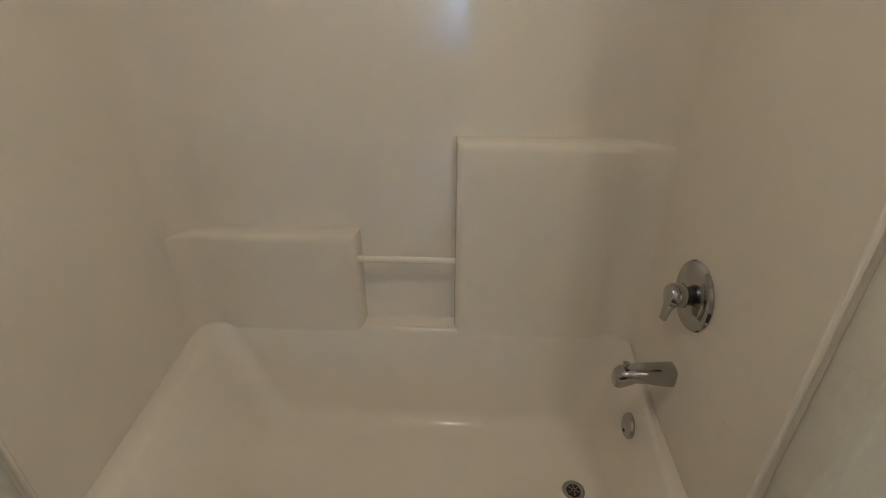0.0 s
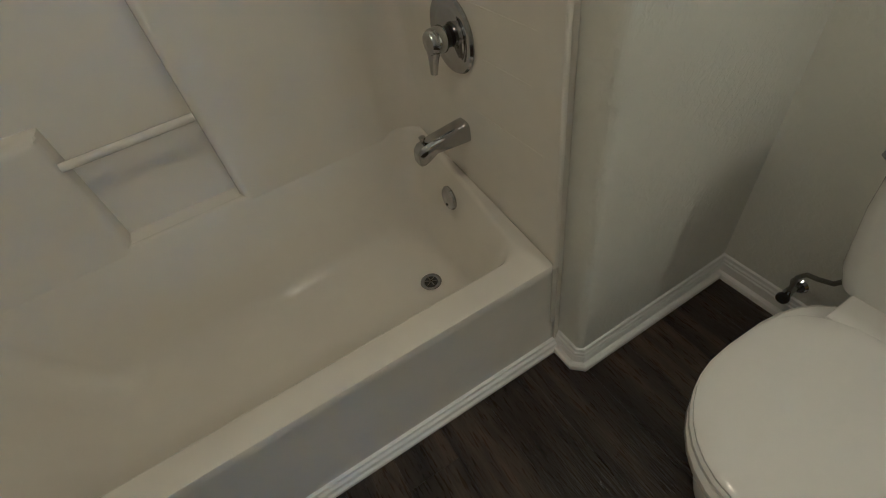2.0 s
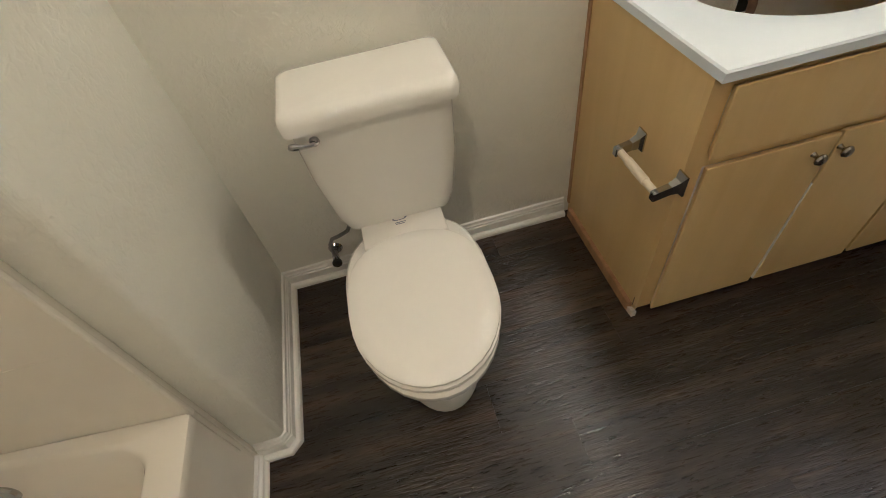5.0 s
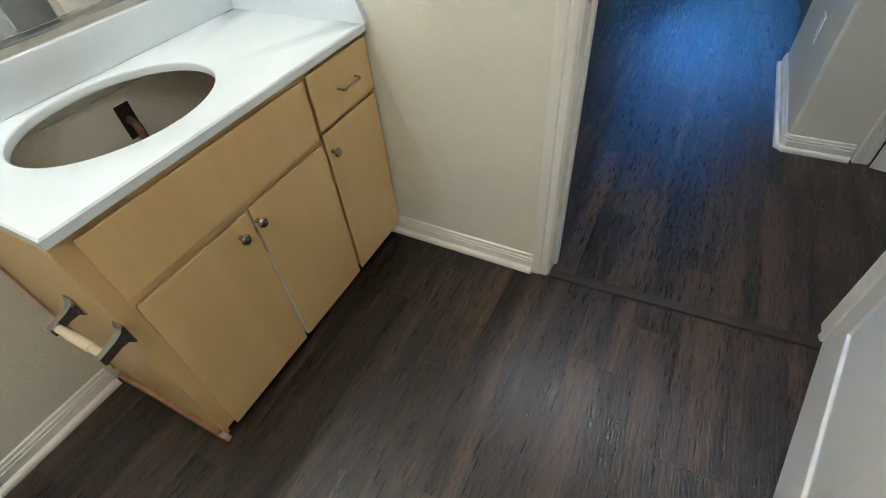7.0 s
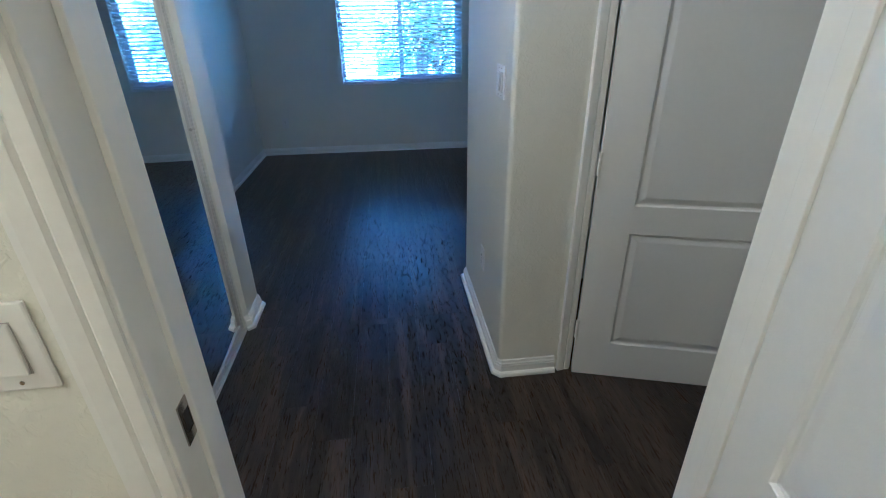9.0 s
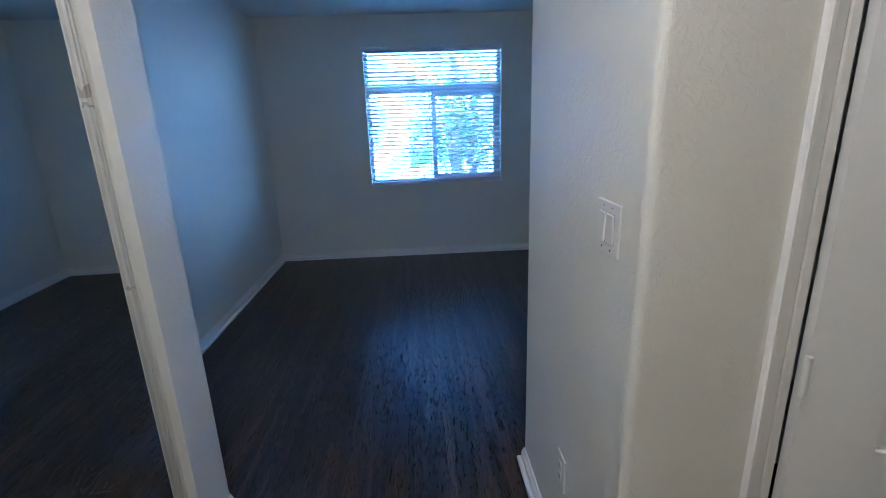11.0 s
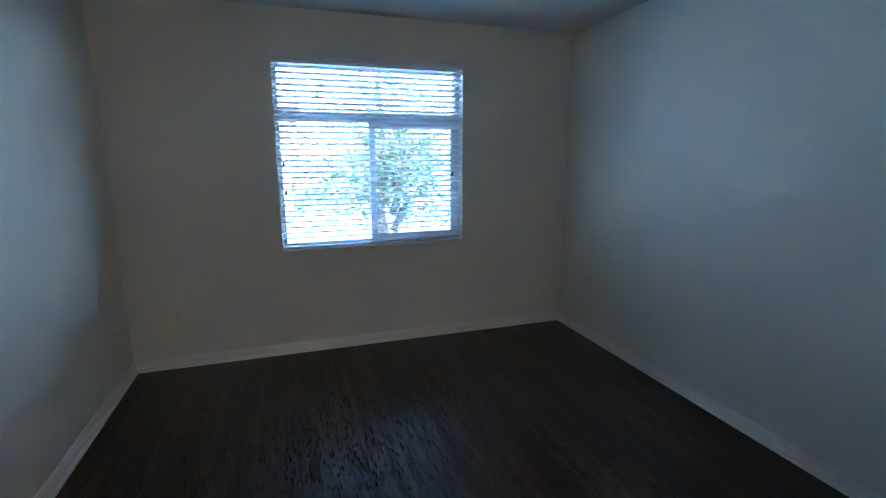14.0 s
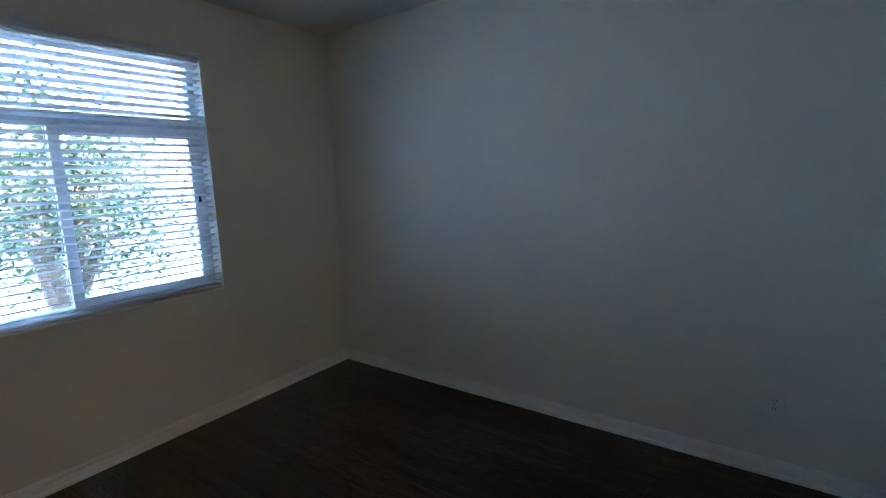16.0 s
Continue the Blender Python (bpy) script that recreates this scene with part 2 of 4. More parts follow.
BULB_GLOW = glow("lit_bulb", (1.0, 0.64, 0.31), 4.2)
WATER_LINE = material("dark_print", (0.10, 0.12, 0.22), 0.5)
LENS_GLOW = glow("lit_lens", (1.0, 0.66, 0.37), 1.6)
FAN_GLOW = glow("lit_fan_lens", BULB, 2.4)

# ---- building tools ----
def part(name, bm, mat, parent=None, label="", smooth=False):
    """Link a bmesh as one mesh object, under a thing or a part."""
    mesh = bpy.data.meshes.new(name)
    bmesh.ops.recalc_face_normals(bm, faces=bm.faces)
    if smooth:
        for f in bm.faces:
            f.smooth = True
        for e in bm.edges:
            if len(e.link_faces) == 2 and e.calc_face_angle(0) > radians(38):
                e.smooth = False
    bm.to_mesh(mesh)
    bm.free()
    mesh.materials.append(mat)
    ob = new(name, mesh)
    ob.parent = parent
    if label:
        ob["label"] = label
    return ob


def thing(name, label, category, group="", kind="", m=None):
    ob = tagged(new(name), label, category, group, kind)
    ob.empty_display_size = 0.05
    if m is not None:
        ob.matrix_basis = m
    return ob


def box(x0, x1, y0, y1, z0, z1, bevel=0.0, segments=2, bm=None):
    own = bmesh.new()
    bmesh.ops.create_cube(own, size=1.0)
    for v in own.verts:
        v.co = ((x0 + x1) / 2 + v.co.x * (x1 - x0), (y0 + y1) / 2 + v.co.y * (y1 - y0), (z0 + z1) / 2 + v.co.z * (z1 - z0))
    if bevel:
        bmesh.ops.bevel(own, geom=own.edges[:], offset=bevel, segments=segments, affect="EDGES", profile=0.5)
    return own if bm is None else joined(bm, own)


def joined(bm, other):
    mesh = bpy.data.meshes.new("join")
    other.to_mesh(mesh)
    other.free()
    bm.from_mesh(mesh)
    bpy.data.meshes.remove(mesh)
    return bm


def moved(bm, m):
    bmesh.ops.transform(bm, matrix=m, verts=bm.verts)
    return bm


def prism(points, z0, z1, bevel=0.0):
    """An upright block on an outline."""
    bm = bmesh.new()
    face = bm.faces.new([bm.verts.new((x, y, z0)) for x, y in points])
    top = bmesh.ops.extrude_face_region(bm, geom=[face])
    for v in top["geom"]:
        if isinstance(v, bmesh.types.BMVert):
            v.co.z = z1
    if bevel:
        bmesh.ops.bevel(bm, geom=bm.edges[:], offset=bevel, segments=2, affect="EDGES")
    return bm


def loft(loops, close_first=True, close_last=True, bm=None):
    """A skin over closed loops of equal length."""
    bm = bm or bmesh.new()
    rings = [[bm.verts.new(p) for p in loop] for loop in loops]
    for a, b in zip(rings, rings[1:]):
        for i in range(len(a)):
            j = (i + 1) % len(a)
            bm.faces.new((a[i], a[j], b[j], b[i]))
    if close_first:
        bm.faces.new(rings[0][::-1])
    if close_last:
        bm.faces.new(rings[-1])
    return bm


def lathe(profile, steps=24):
    """A turned shape round z from (radius, height) pairs."""
    return loft([[(r * math.cos(2 * math.pi * i / steps), r * math.sin(2 * math.pi * i / steps), z) for i in range(steps)] for r, z in profile])


def rounded(cx, cy, hx, hy, r, z, n=6):
    """A rectangle with rounded corners as a loop."""
    out = []
    for k, (sx, sy) in enumerate(((1, 1), (-1, 1), (-1, -1), (1, -1))):
        for i in range(n + 1):
            a = math.pi / 2 * (k + i / n)
            out.append((cx + sx * (hx - r) + r * math.cos(a), cy + sy * (hy - r) + r * math.sin(a), z))
    return out


def tube(points, radius, steps=10):
    """A round bar along a path."""
    pts = [Vector(p) for p in points]
    loops, side = [], None
    for i, p in enumerate(pts):
        ahead = (pts[min(i + 1, len(pts) - 1)] - pts[max(i - 1, 0)]).normalized()
        if side is None:
            side = ahead.orthogonal().normalized()
        side = (side - ahead * side.dot(ahead)).normalized()
        up = ahead.cross(side)
        r = radius[i] if isinstance(radius, (list, tuple)) else radius
        loops.append([p + r * (side * math.cos(2 * math.pi * k / steps) + up * math.sin(2 * math.pi * k / steps)) for k in range(steps)])
    return loft(loops)


def sweep(profile, path, up=(0, 0, 1)):
    """Run a profile of (out, height) along a path with mitred corners; out points to the path's left."""
    up = Vector(up)
    pts = [Vector(p) for p in path]
    loops = []
    for i, p in enumerate(pts):
        sides = []
        if i > 0:
            sides.append(up.cross((pts[i] - pts[i - 1]).normalized()))
        if i < len(pts) - 1:
            sides.append(up.cross((pts[i + 1] - pts[i]).normalized()))
        out = sum(sides, Vector()).normalized()
        out /= max(out.dot(sides[0]), 0.2)
        loops.append([p + out * o + up * h for o, h in profile])
    return loft(loops)


BASE_PROFILE = [(0, 0), (0.031, 0), (0.031, 0.009), (0.028, 0.016), (0.022, 0.020), (0.014, 0.021), (0.014, 0.050), (0.010, 0.053), (0.012, 0.056), (0.012, 0.062), (0.008, 0.066), (0.006, 0.076), (0, 0.080)]
CASING_PROFILE = [(0, 0), (0, 0.010), (0.005, 0.014), (0.022, 0.015), (0.026, 0.012), (0.031, 0.016), (0.052, 0.019), (0.060, 0.019), (0.062, 0.015), (0.062, 0)]


def skirting(name, path):
    return tagged(part(name, sweep(BASE_PROFILE, path), TRIM), "white moulded baseboard along the wall", "baseboard", kind="structure")


def wall(name, *blocks, label="cream textured drywall wall", mat=None, bevel=0.0):
    bm = bmesh.new()
    for b in blocks:
        box(*b, bm=bm) if len(b) == 6 else joined(bm, b[0])
    return tagged(part(name, bm, mat or PAINT), label, "wall", kind="structure")

# ---- setting: bathroom, hall, bedroom ----
TOP = 2.55
X_W, X_TUB, Y_DOOR = -0.625, 1.56, 2.118        # toilet wall, bathroom's other wall, door wall
Y_HALL = 2.252                                  # the door wall's face towards the hall
JAMB_L, JAMB_R, DOOR_TOP = 0.567, 1.447, 2.06
X_STUB, Y_STUB, Y_STUB_FAR = 1.314, 3.302, 4.220
X_CLOSET, Y_CLOSET_END, Y_CLOSET_FAR = 0.058, 3.830, 4.075
ROOM = (-0.70, 2.812, 4.220, 7.662)              # bedroom
WIN = (0.372, 1.822, 0.828, 2.232)              # window opening


def arc(cx, cy, r, a0, a1, n=6):
    return [(cx + r * math.cos(radians(a0 + (a1 - a0) * i / n)), cy + r * math.sin(radians(a0 + (a1 - a0) * i / n))) for i in range(n + 1)]


wall("wall_toilet", (X_W - 0.12, X_W, -0.12, 2.26, 0, TOP))
# plumbing wall between tub and toilet, with a bullnose corner
wall("wall_plumbing", (prism([(-0.12, -0.95), (-0.012, -0.95)] + arc(-0.032, -0.036, 0.02, 0, 90) + [(X_W, -0.016), (X_W, -0.12), (-0.12, -0.12)], 0, TOP),))
wall("wall_tub_back", (-0.12, X_TUB + 0.12, -1.05, -0.93, 0, TOP))
wall("wall_bathroom_side", (X_TUB, X_TUB + 0.12, -0.93, Y_DOOR, 0, TOP))
wall("wall_door", (X_W, JAMB_L - 0.02, Y_DOOR, Y_HALL, 0, TOP), (JAMB_R + 0.02, 2.99, Y_DOOR, Y_HALL, 0, TOP), (JAMB_L - 0.02, JAMB_R + 0.02, Y_DOOR, Y_HALL, DOOR_TOP + 0.02, TOP))
wall("wall_closet_back", (X_W - 0.12, X_W, 2.26, Y_CLOSET_FAR - 0.1, 0, TOP))
wall("wall_closet_end", (prism([(X_W, Y_CLOSET_END), (X_CLOSET - 0.02, Y_CLOSET_END), (X_CLOSET, Y_CLOSET_END + 0.02)] + arc(X_CLOSET - 0.02, Y_CLOSET_FAR - 0.02, 0.02, 0, 90) + [(ROOM[0], Y_CLOSET_FAR), (ROOM[0], Y_CLOSET_FAR - 0.1), (X_W, Y_CLOSET_FAR - 0.1)], 0, TOP),))
wall("wall_closet_header", (X_CLOSET - 0.12, X_CLOSET, 2.26, Y_CLOSET_END, 2.08, TOP))
D2_L, D2_R = 1.662, 2.488
wall("wall_hall", (prism([(X_STUB, Y_STUB_FAR)] + [p for p in arc(X_STUB + 0.02, Y_STUB + 0.02, 0.02, 180, 270)] + [(D2_L - 0.02, Y_STUB), (D2_L - 0.02, Y_STUB + 0.115), (X_STUB + 0.115, Y_STUB + 0.115), (X_STUB + 0.115, Y_STUB_FAR)], 0, TOP),),
     (D2_R + 0.02, 2.99, Y_STUB, Y_STUB + 0.115, 0, TOP), (D2_L - 0.02, D2_R + 0.02, Y_STUB, Y_STUB + 0.115, DOOR_TOP + 0.02, TOP))
wall("wall_hall_end", (2.99, 3.11, Y_DOOR, Y_STUB_FAR - 0.12, 0, TOP))
wall("wall_bedroom_front", (X_STUB + 0.115, 3.11, Y_STUB_FAR - 0.115, Y_STUB_FAR, 0, TOP))
wall("wall_bedroom_west", (ROOM[0] - 0.12, ROOM[0], Y_CLOSET_FAR - 0.12, ROOM[3], 0, TOP))
wall("wall_bedroom_east", (ROOM[1], ROOM[1] + 0.12, ROOM[2], ROOM[3], 0, TOP))
yw = ROOM[3]
wall("wall_window", (ROOM[0] - 0.12, WIN[0], yw, yw + 0.17, 0, TOP), (WIN[1], ROOM[1] + 0.12, yw, yw + 0.17, 0, TOP), (WIN[0], WIN[1], yw, yw + 0.17, 0, WIN[2]), (WIN[0], WIN[1], yw, yw + 0.17, WIN[3], TOP))
tagged(part("ceiling", box(-1.0, 3.2, -1.1, 8.3, TOP, TOP + 0.15), CEILING), "white textured drywall ceiling", "ceiling", kind="structure")

# baseboards: each runs with the wall on its right
skirting("baseboard", [(-0.012, -0.105, 0), (-0.012, -0.030, 0), (-0.026, -0.016, 0), (X_W, -0.016, 0), (X_W, 1.085, 0)][::-1])
skirting("baseboard", [(-0.13, Y_DOOR, 0), (JAMB_L - 0.067, Y_DOOR, 0)][::-1])
skirting("baseboard", [(X_TUB, Y_DOOR, 0), (X_TUB, -0.10, 0)][::-1])
skirting("baseboard", [(X_CLOSET - 0.02, Y_CLOSET_END + 0.004, 0), (X_CLOSET, Y_CLOSET_END + 0.02, 0), (X_CLOSET, Y_CLOSET_FAR - 0.014, 0), (X_CLOSET - 0.014, Y_CLOSET_FAR, 0), (ROOM[0], Y_CLOSET_FAR, 0), (ROOM[0], ROOM[3], 0), (ROOM[1], ROOM[3], 0), (ROOM[1], ROOM[2], 0), (X_STUB, ROOM[2], 0), (X_STUB, Y_STUB + 0.016, 0), (X_STUB + 0.016, Y_STUB, 0), (D2_L - 0.082, Y_STUB, 0)][::-1])
skirting("baseboard", [(D2_R + 0.087, Y_STUB, 0), (2.99, Y_STUB, 0), (2.99, Y_HALL, 0), (JAMB_R + 0.087, Y_HALL, 0)][::-1])
skirting("baseboard", [(X_W, 2.26, 0), (X_W, Y_CLOSET_END, 0), (X_CLOSET - 0.11, Y_CLOSET_END, 0)][::-1])

# ---- door frames and doors ----
def lining(name, x0, x1, y0, y1, stop_y):
    """Jambs, stop strips and casings round a doorway in a wall that runs along x."""
    root = thing(name, "white painted door frame with moulded casing", "door frame", kind="structure")
    for a, b in ((x0 - 0.02, x0), (x1, x1 + 0.02)):
        part("jamb", box(a, b, y0 - 0.004, y1 + 0.004, 0, DOOR_TOP + 0.02, 0.002), TRIM, root)
    part("head_jamb", box(x0, x1, y0 - 0.004, y1 + 0.004, DOOR_TOP, DOOR_TOP + 0.02, 0.002), TRIM, root)
    part("door_stop", box(x0, x0 + 0.010, stop_y, stop_y + 0.03, 0, DOOR_TOP, 0.002), TRIM, root)
    part("door_stop", box(x1 - 0.010, x1, stop_y, stop_y + 0.03, 0, DOOR_TOP, 0.002), TRIM, root)
    part("door_stop", box(x0 + 0.01, x1 - 0.01, stop_y, stop_y + 0.03, DOOR_TOP - 0.01, DOOR_TOP, 0.002), TRIM, root)
    for y, n in ((y0, -1), (y1, 1)):
        path = [(x0 - 0.006, y, 0), (x0 - 0.006, y, DOOR_TOP + 0.006), (x1 + 0.006, y, DOOR_TOP + 0.006), (x1 + 0.006, y, 0)]
        part("casing", sweep(CASING_PROFILE, path if n < 0 else path[::-1], (0, n, 0)), TRIM, root)
    return root


def panel_door(name, width, height, m, label, stile=0.128):
    """A moulded two-panel door; its visible face lies at x = 0 and it hangs from its hinge edge at y = 0, running to -y."""
    root = thing(name, label, "door", kind="structure", m=m)
    thick = 0.035
    rows = ((0.180, 0.720), (0.836, height - 0.13))
    for y0, y1 in ((-stile, 0), (-width, -width + stile)):
        part("stile", box(0, thick, y0, y1, 0, height), DOOR_PAINT, root)
    for z0, z1 in ((0, rows[0][0]), (rows[0][1], rows[1][0]), (rows[1][1], height)):
        part("rail", box(0, thick, -width + stile, -stile, z0, z1), DOOR_PAINT, root)
    for z0, z1 in rows:
        loops = []
        for inset, depth in ((0, 0.0), (0.002, 0.002), (0.004, 0.0085), (0.008, 0.0105), (0.013, 0.0105), (0.032, 0.0042), (0.036, 0.0032), (0.042, 0.003)):
            a, b, c, d = -width + stile + inset, -stile - inset, z0 + inset, z1 - inset
            loops.append([(depth, a, c), (depth, b, c), (depth, b, d), (depth, a, d)])
        back = [[(thick - x, y, z) for x, y, z in loop] for loop in loops[::-1]]
        part("panel", loft(loops[::-1] + back[::-1]), DOOR_PAINT, root)
    return root


lining("door_frame", JAMB_L, JAMB_R, Y_DOOR, Y_HALL, 2.174)
lining("door_frame", D2_L, D2_R, Y_STUB, Y_STUB + 0.115, Y_STUB + 0.042)
strike = thing("strike_plate", "worn steel strike plate in the door jamb", "strike plate")
bm = bmesh.new()
for b in ((JAMB_L, JAMB_L + 0.0022, 2.146, 2.180, 0.955, 0.972), (JAMB_L, JAMB_L + 0.0022, 2.146, 2.180, 1.008, 1.025), (JAMB_L, JAMB_L + 0.0022, 2.146, 2.154, 0.972, 1.008), (JAMB_L, JAMB_L + 0.0022, 2.172, 2.180, 0.972, 1.008)):
    box(*b, bm=bm)
part("plate", bm, NICKEL, strike)
# thin dark sheet in place of the latch hole's inner shade
part("latch_hole_shade", box(JAMB_L, JAMB_L + 0.001, 2.154, 2.172, 0.972, 1.008), DARK_HOLE, strike)

DOOR_M = pose(1.448, 2.186, 0.012, 0, 0, -12.5)
bath_door = panel_door("door_bathroom", 0.84, 2.03, DOOR_M, "white two-panel bathroom door standing open")
for z in (0.25, 1.0, 1.78):
    part("hinge", box(-0.004, 0.002, -0.002, 0.010, z - 0.045, z + 0.045, 0.001), BRASS, bath_door, "brass hinge")
# brass lever
lever = part("door_lever", moved(lathe([(0.0, 0.0), (0.033, 0.0), (0.033, 0.004), (0.028, 0.010), (0.014, 0.013), (0.012, 0.040), (0.013, 0.048), (0.0, 0.050)], 24), pose(0, -0.806, 0.908, 0, -90, 0)), BRASS, bath_door, "antique brass lever handle", True)
loops = []
for s, hw, hh in ((-0.014, 0.006, 0.009), (-0.008, 0.011, 0.013), (0.010, 0.011, 0.014), (0.035, 0.009, 0.014), (0.065, 0.012, 0.018), (0.095, 0.017, 0.022), (0.116, 0.016, 0.019), (0.124, 0.008, 0.010)):
    drop = 0.0 if s < 0.04 else 0.10 * (s - 0.04)
    loops.append([(-0.046 + hw * math.cos(2 * math.pi * k / 12), -0.806 + s, 0.908 + drop + hh * math.sin(2 * math.pi * k / 12)) for k in range(12)])
part("grip", loft(loops), BRASS, lever, smooth=True)
hall_door = panel_door("door_hall", 0.82, 2.03, pose(1.657, 3.262, 0.004, 0, 0, 73.2), "white two-panel hall door slightly ajar", 0.148)
for z in (0.25, 1.0, 1.78):
    part("hinge", moved(lathe([(0.0, -0.045), (0.0075, -0.045), (0.0075, 0.045), (0.0, 0.045)], 12), pose(-0.005, 0.003, z)), TRIM, hall_door, "painted-over hinge")

threshold = tagged(part("threshold", sweep([(-0.024, 0), (-0.019, 0.008), (0.019, 0.008), (0.024, 0)], [(JAMB_L + 0.001, 2.122, 0), (JAMB_R - 0.001, 2.164, 0)]), STRIP), "dark brown transition strip in the doorway", "threshold", kind="structure")

# ---- mirrored closet doors ----
def closet_door(x, y0, y1, label):
    root = thing("mirror_door", label, "mirror door", "sliding closet doors")
    part("mirror", box(x - 0.004, x + 0.002, y0 + 0.02, y1 - 0.02, 0.035, 2.04), MIRROR, root)
    for a, b in ((y0, y0 + 0.032), (y1 - 0.022, y1)):
        bm = box(x - 0.012, x + 0.010, a, b, 0.016, 2.06, 0.004)
        box(x + 0.010, x + 0.016, a + 0.006, a + 0.016, 0.016, 2.06, 0.002, bm=bm)
        part("stile", bm, FRAME_METAL, root)
    for a, b in ((0.016, 0.045), (2.03, 2.06)):
        part("rail", box(x - 0.010, x + 0.008, y0 + 0.032, y1 - 0.022, a, b, 0.003), FRAME_METAL, root)
    return root


front_door = closet_door(0.026, 3.105, 3.826, "framed mirror sliding door of the closet")
# it hangs a little askew in its track
front_door.matrix_basis = pose(0.026, 3.466, 0, 0, 0, 1.6) @ pose(-0.026, -3.466, 0)
closet_door(-0.040, 3.082, 3.800, "mirror sliding door behind the other one")
track = thing("closet_track", "satin aluminium floor track of the closet doors", "track")
for a, b, h in ((-0.075, 0.048, 0.004), (-0.072, -0.066, 0.014), (-0.016, -0.010, 0.014), (0.040, 0.046, 0.014)):
    part("track_rib" if h > 0.01 else "track_base", box(a, b, 2.27, Y_CLOSET_END, 0.0 if h < 0.01 else 0.004, h), FRAME_METAL, track)
top_track = thing("closet_top_track", "satin aluminium top track of the closet doors", "track")
part("fascia", box(-0.078, 0.048, 2.27, Y_CLOSET_END, 2.06, 2.08), FRAME_METAL, top_track)

# ---- tub and shower ----
tub = thing("tub_shower", "glossy almond fibreglass tub with moulded shower surround", "bathtub")
TX0, TX1, TYF, TYB, RIM = 0.018, 1.528, -0.106, -0.83, 0.400
XM, YM = (TX0 + TX1) / 2, (TYF + TYB) / 2
loops = [rounded(XM, YM, (TX1 - TX0) / 2, (TYF - TYB) / 2, 0.012, RIM - 0.03),
         rounded(XM, YM, (TX1 - TX0) / 2, (TYF - TYB) / 2, 0.012, RIM - 0.006),
         rounded(XM, YM, (TX1 - TX0) / 2 - 0.002, (TYF - TYB) / 2 - 0.002, 0.012, RIM - 0.0015),
         rounded(XM, YM, (TX1 - TX0) / 2 - 0.006, (TYF - TYB) / 2 - 0.006, 0.012, RIM)]
for x0, x1, yb, yf, r, z in ((0.056, 1.470, -0.812, -0.182, 0.05, RIM), (0.062, 1.462, -0.808, -0.190, 0.055, RIM - 0.004), (0.070, 1.452, -0.803, -0.198, 0.06, RIM - 0.015), (0.100, 1.38, -0.778, -0.215, 0.08, 0.28),
                             (0.124, 1.30, -0.757, -0.228, 0.09, 0.16), (0.138, 1.27, -0.740, -0.240, 0.10, 0.128), (0.160, 1.24, -0.712, -0.260, 0.10, 0.114), (0.20, 1.20, -0.665, -0.300, 0.10, 0.109)):
    loops.append(rounded((x0 + x1) / 2, (yb + yf) / 2, (x1 - x0) / 2, (yf - yb) / 2, r, z))
def raised(loop, depth):
    """The rim climbs from the apron towards the back wall, and narrows at the valve end."""
    up = [min(max((-0.20 - y) / 0.30, 0), 1) for _, y, _ in loop]
    return [(x - (0.034 * depth * u if 0.03 < x < 0.2 else 0), y, z + 0.095 * depth * u) for (x, y, z), u in zip(loop, up)]


loops = [raised(loop, d) for loop, d in zip(loops, (1, 1, 1, 1, 1, 1, 0.95, 0.4, 0, 0, 0, 0))]
part("basin", loft(loops, False, True), GELCOAT, tub, smooth=True)
part("apron", box(-0.012, X_TUB, TYF - 0.03, TYF - 0.010, 0.0, RIM - 0.012, 0.003), GELCOAT, tub, "glossy apron front")
strip = [(0, 0.001), (0.028, 0.001), (0.027, 0.010), (0.020, 0.016), (0.018, 0.026), (0.011, 0.031), (0.009, 0.039), (0, 0.042)]
part("shoe_strip", loft([[(x, TYF - 0.0095 + a, b) for a, b in strip] for x in (0.002, X_TUB - 0.002)]), TRIM, tub, "white stepped strip along the floor")

# the surround: a U of panels with coved corners
R = 0.13
Y_UP = -0.872
LEDGE = 0.068
NICHE = (0.618, 0.933)


def shoulder(d):
    """How far a ledge stands out, d metres inside its edge."""
    marks = ((0.0, 0.0), (0.003, 0.62), (0.009, 0.88), (0.018, 0.98), (0.030, 1.0))
    for (a, u), (b, v) in zip(marks, marks[1:]):
        if d < b:
            return u + (v - u) * max(d - a, 0) / (b - a)
    return 1.0


def stands_out(x, z):
    """The tall ledge at the valve end, the low one at the other, and the sill of the niche between them."""
    return max(min(shoulder(NICHE[0] - x), shoulder(1.160 - z)), min(shoulder(x - NICHE[1]), shoulder(0.852 - z)), shoulder(0.500 - z))


steps = (-0.001, 0.0, 0.003, 0.009, 0.018, 0.030)
columns = [(TX0, -0.112 + (Y_UP + R + 0.112) * k / 4, 1, 0, 0.0) for k in range(4)]
for k in range(11):
    a = math.pi * (1 + k / 20)
    columns.append((TX0 + R + R * math.cos(a), Y_UP + R + R * math.sin(a), -math.cos(a), -math.sin(a), math.sin(math.pi * k / 20) ** 2))
middle = sorted([NICHE[0] - d for d in steps] + [NICHE[1] + d for d in steps] + [0.25, 0.36, 0.47, 0.70, 0.78, 0.86, 1.05, 1.16, 1.28])
columns += [(x, Y_UP, 0, 1, 1.0) for x in middle]
for k in range(11):
    a = math.pi * (1.5 + k / 20)
    columns.append((TX1 - R + R * math.cos(a), Y_UP + R + R * math.sin(a), -math.cos(a), -math.sin(a), math.cos(math.pi * k / 20) ** 2))
columns += [(TX1, Y_UP + R - (Y_UP + R + 0.112) * k / 4, -1, 0, 0.0) for k in range(1, 5)]
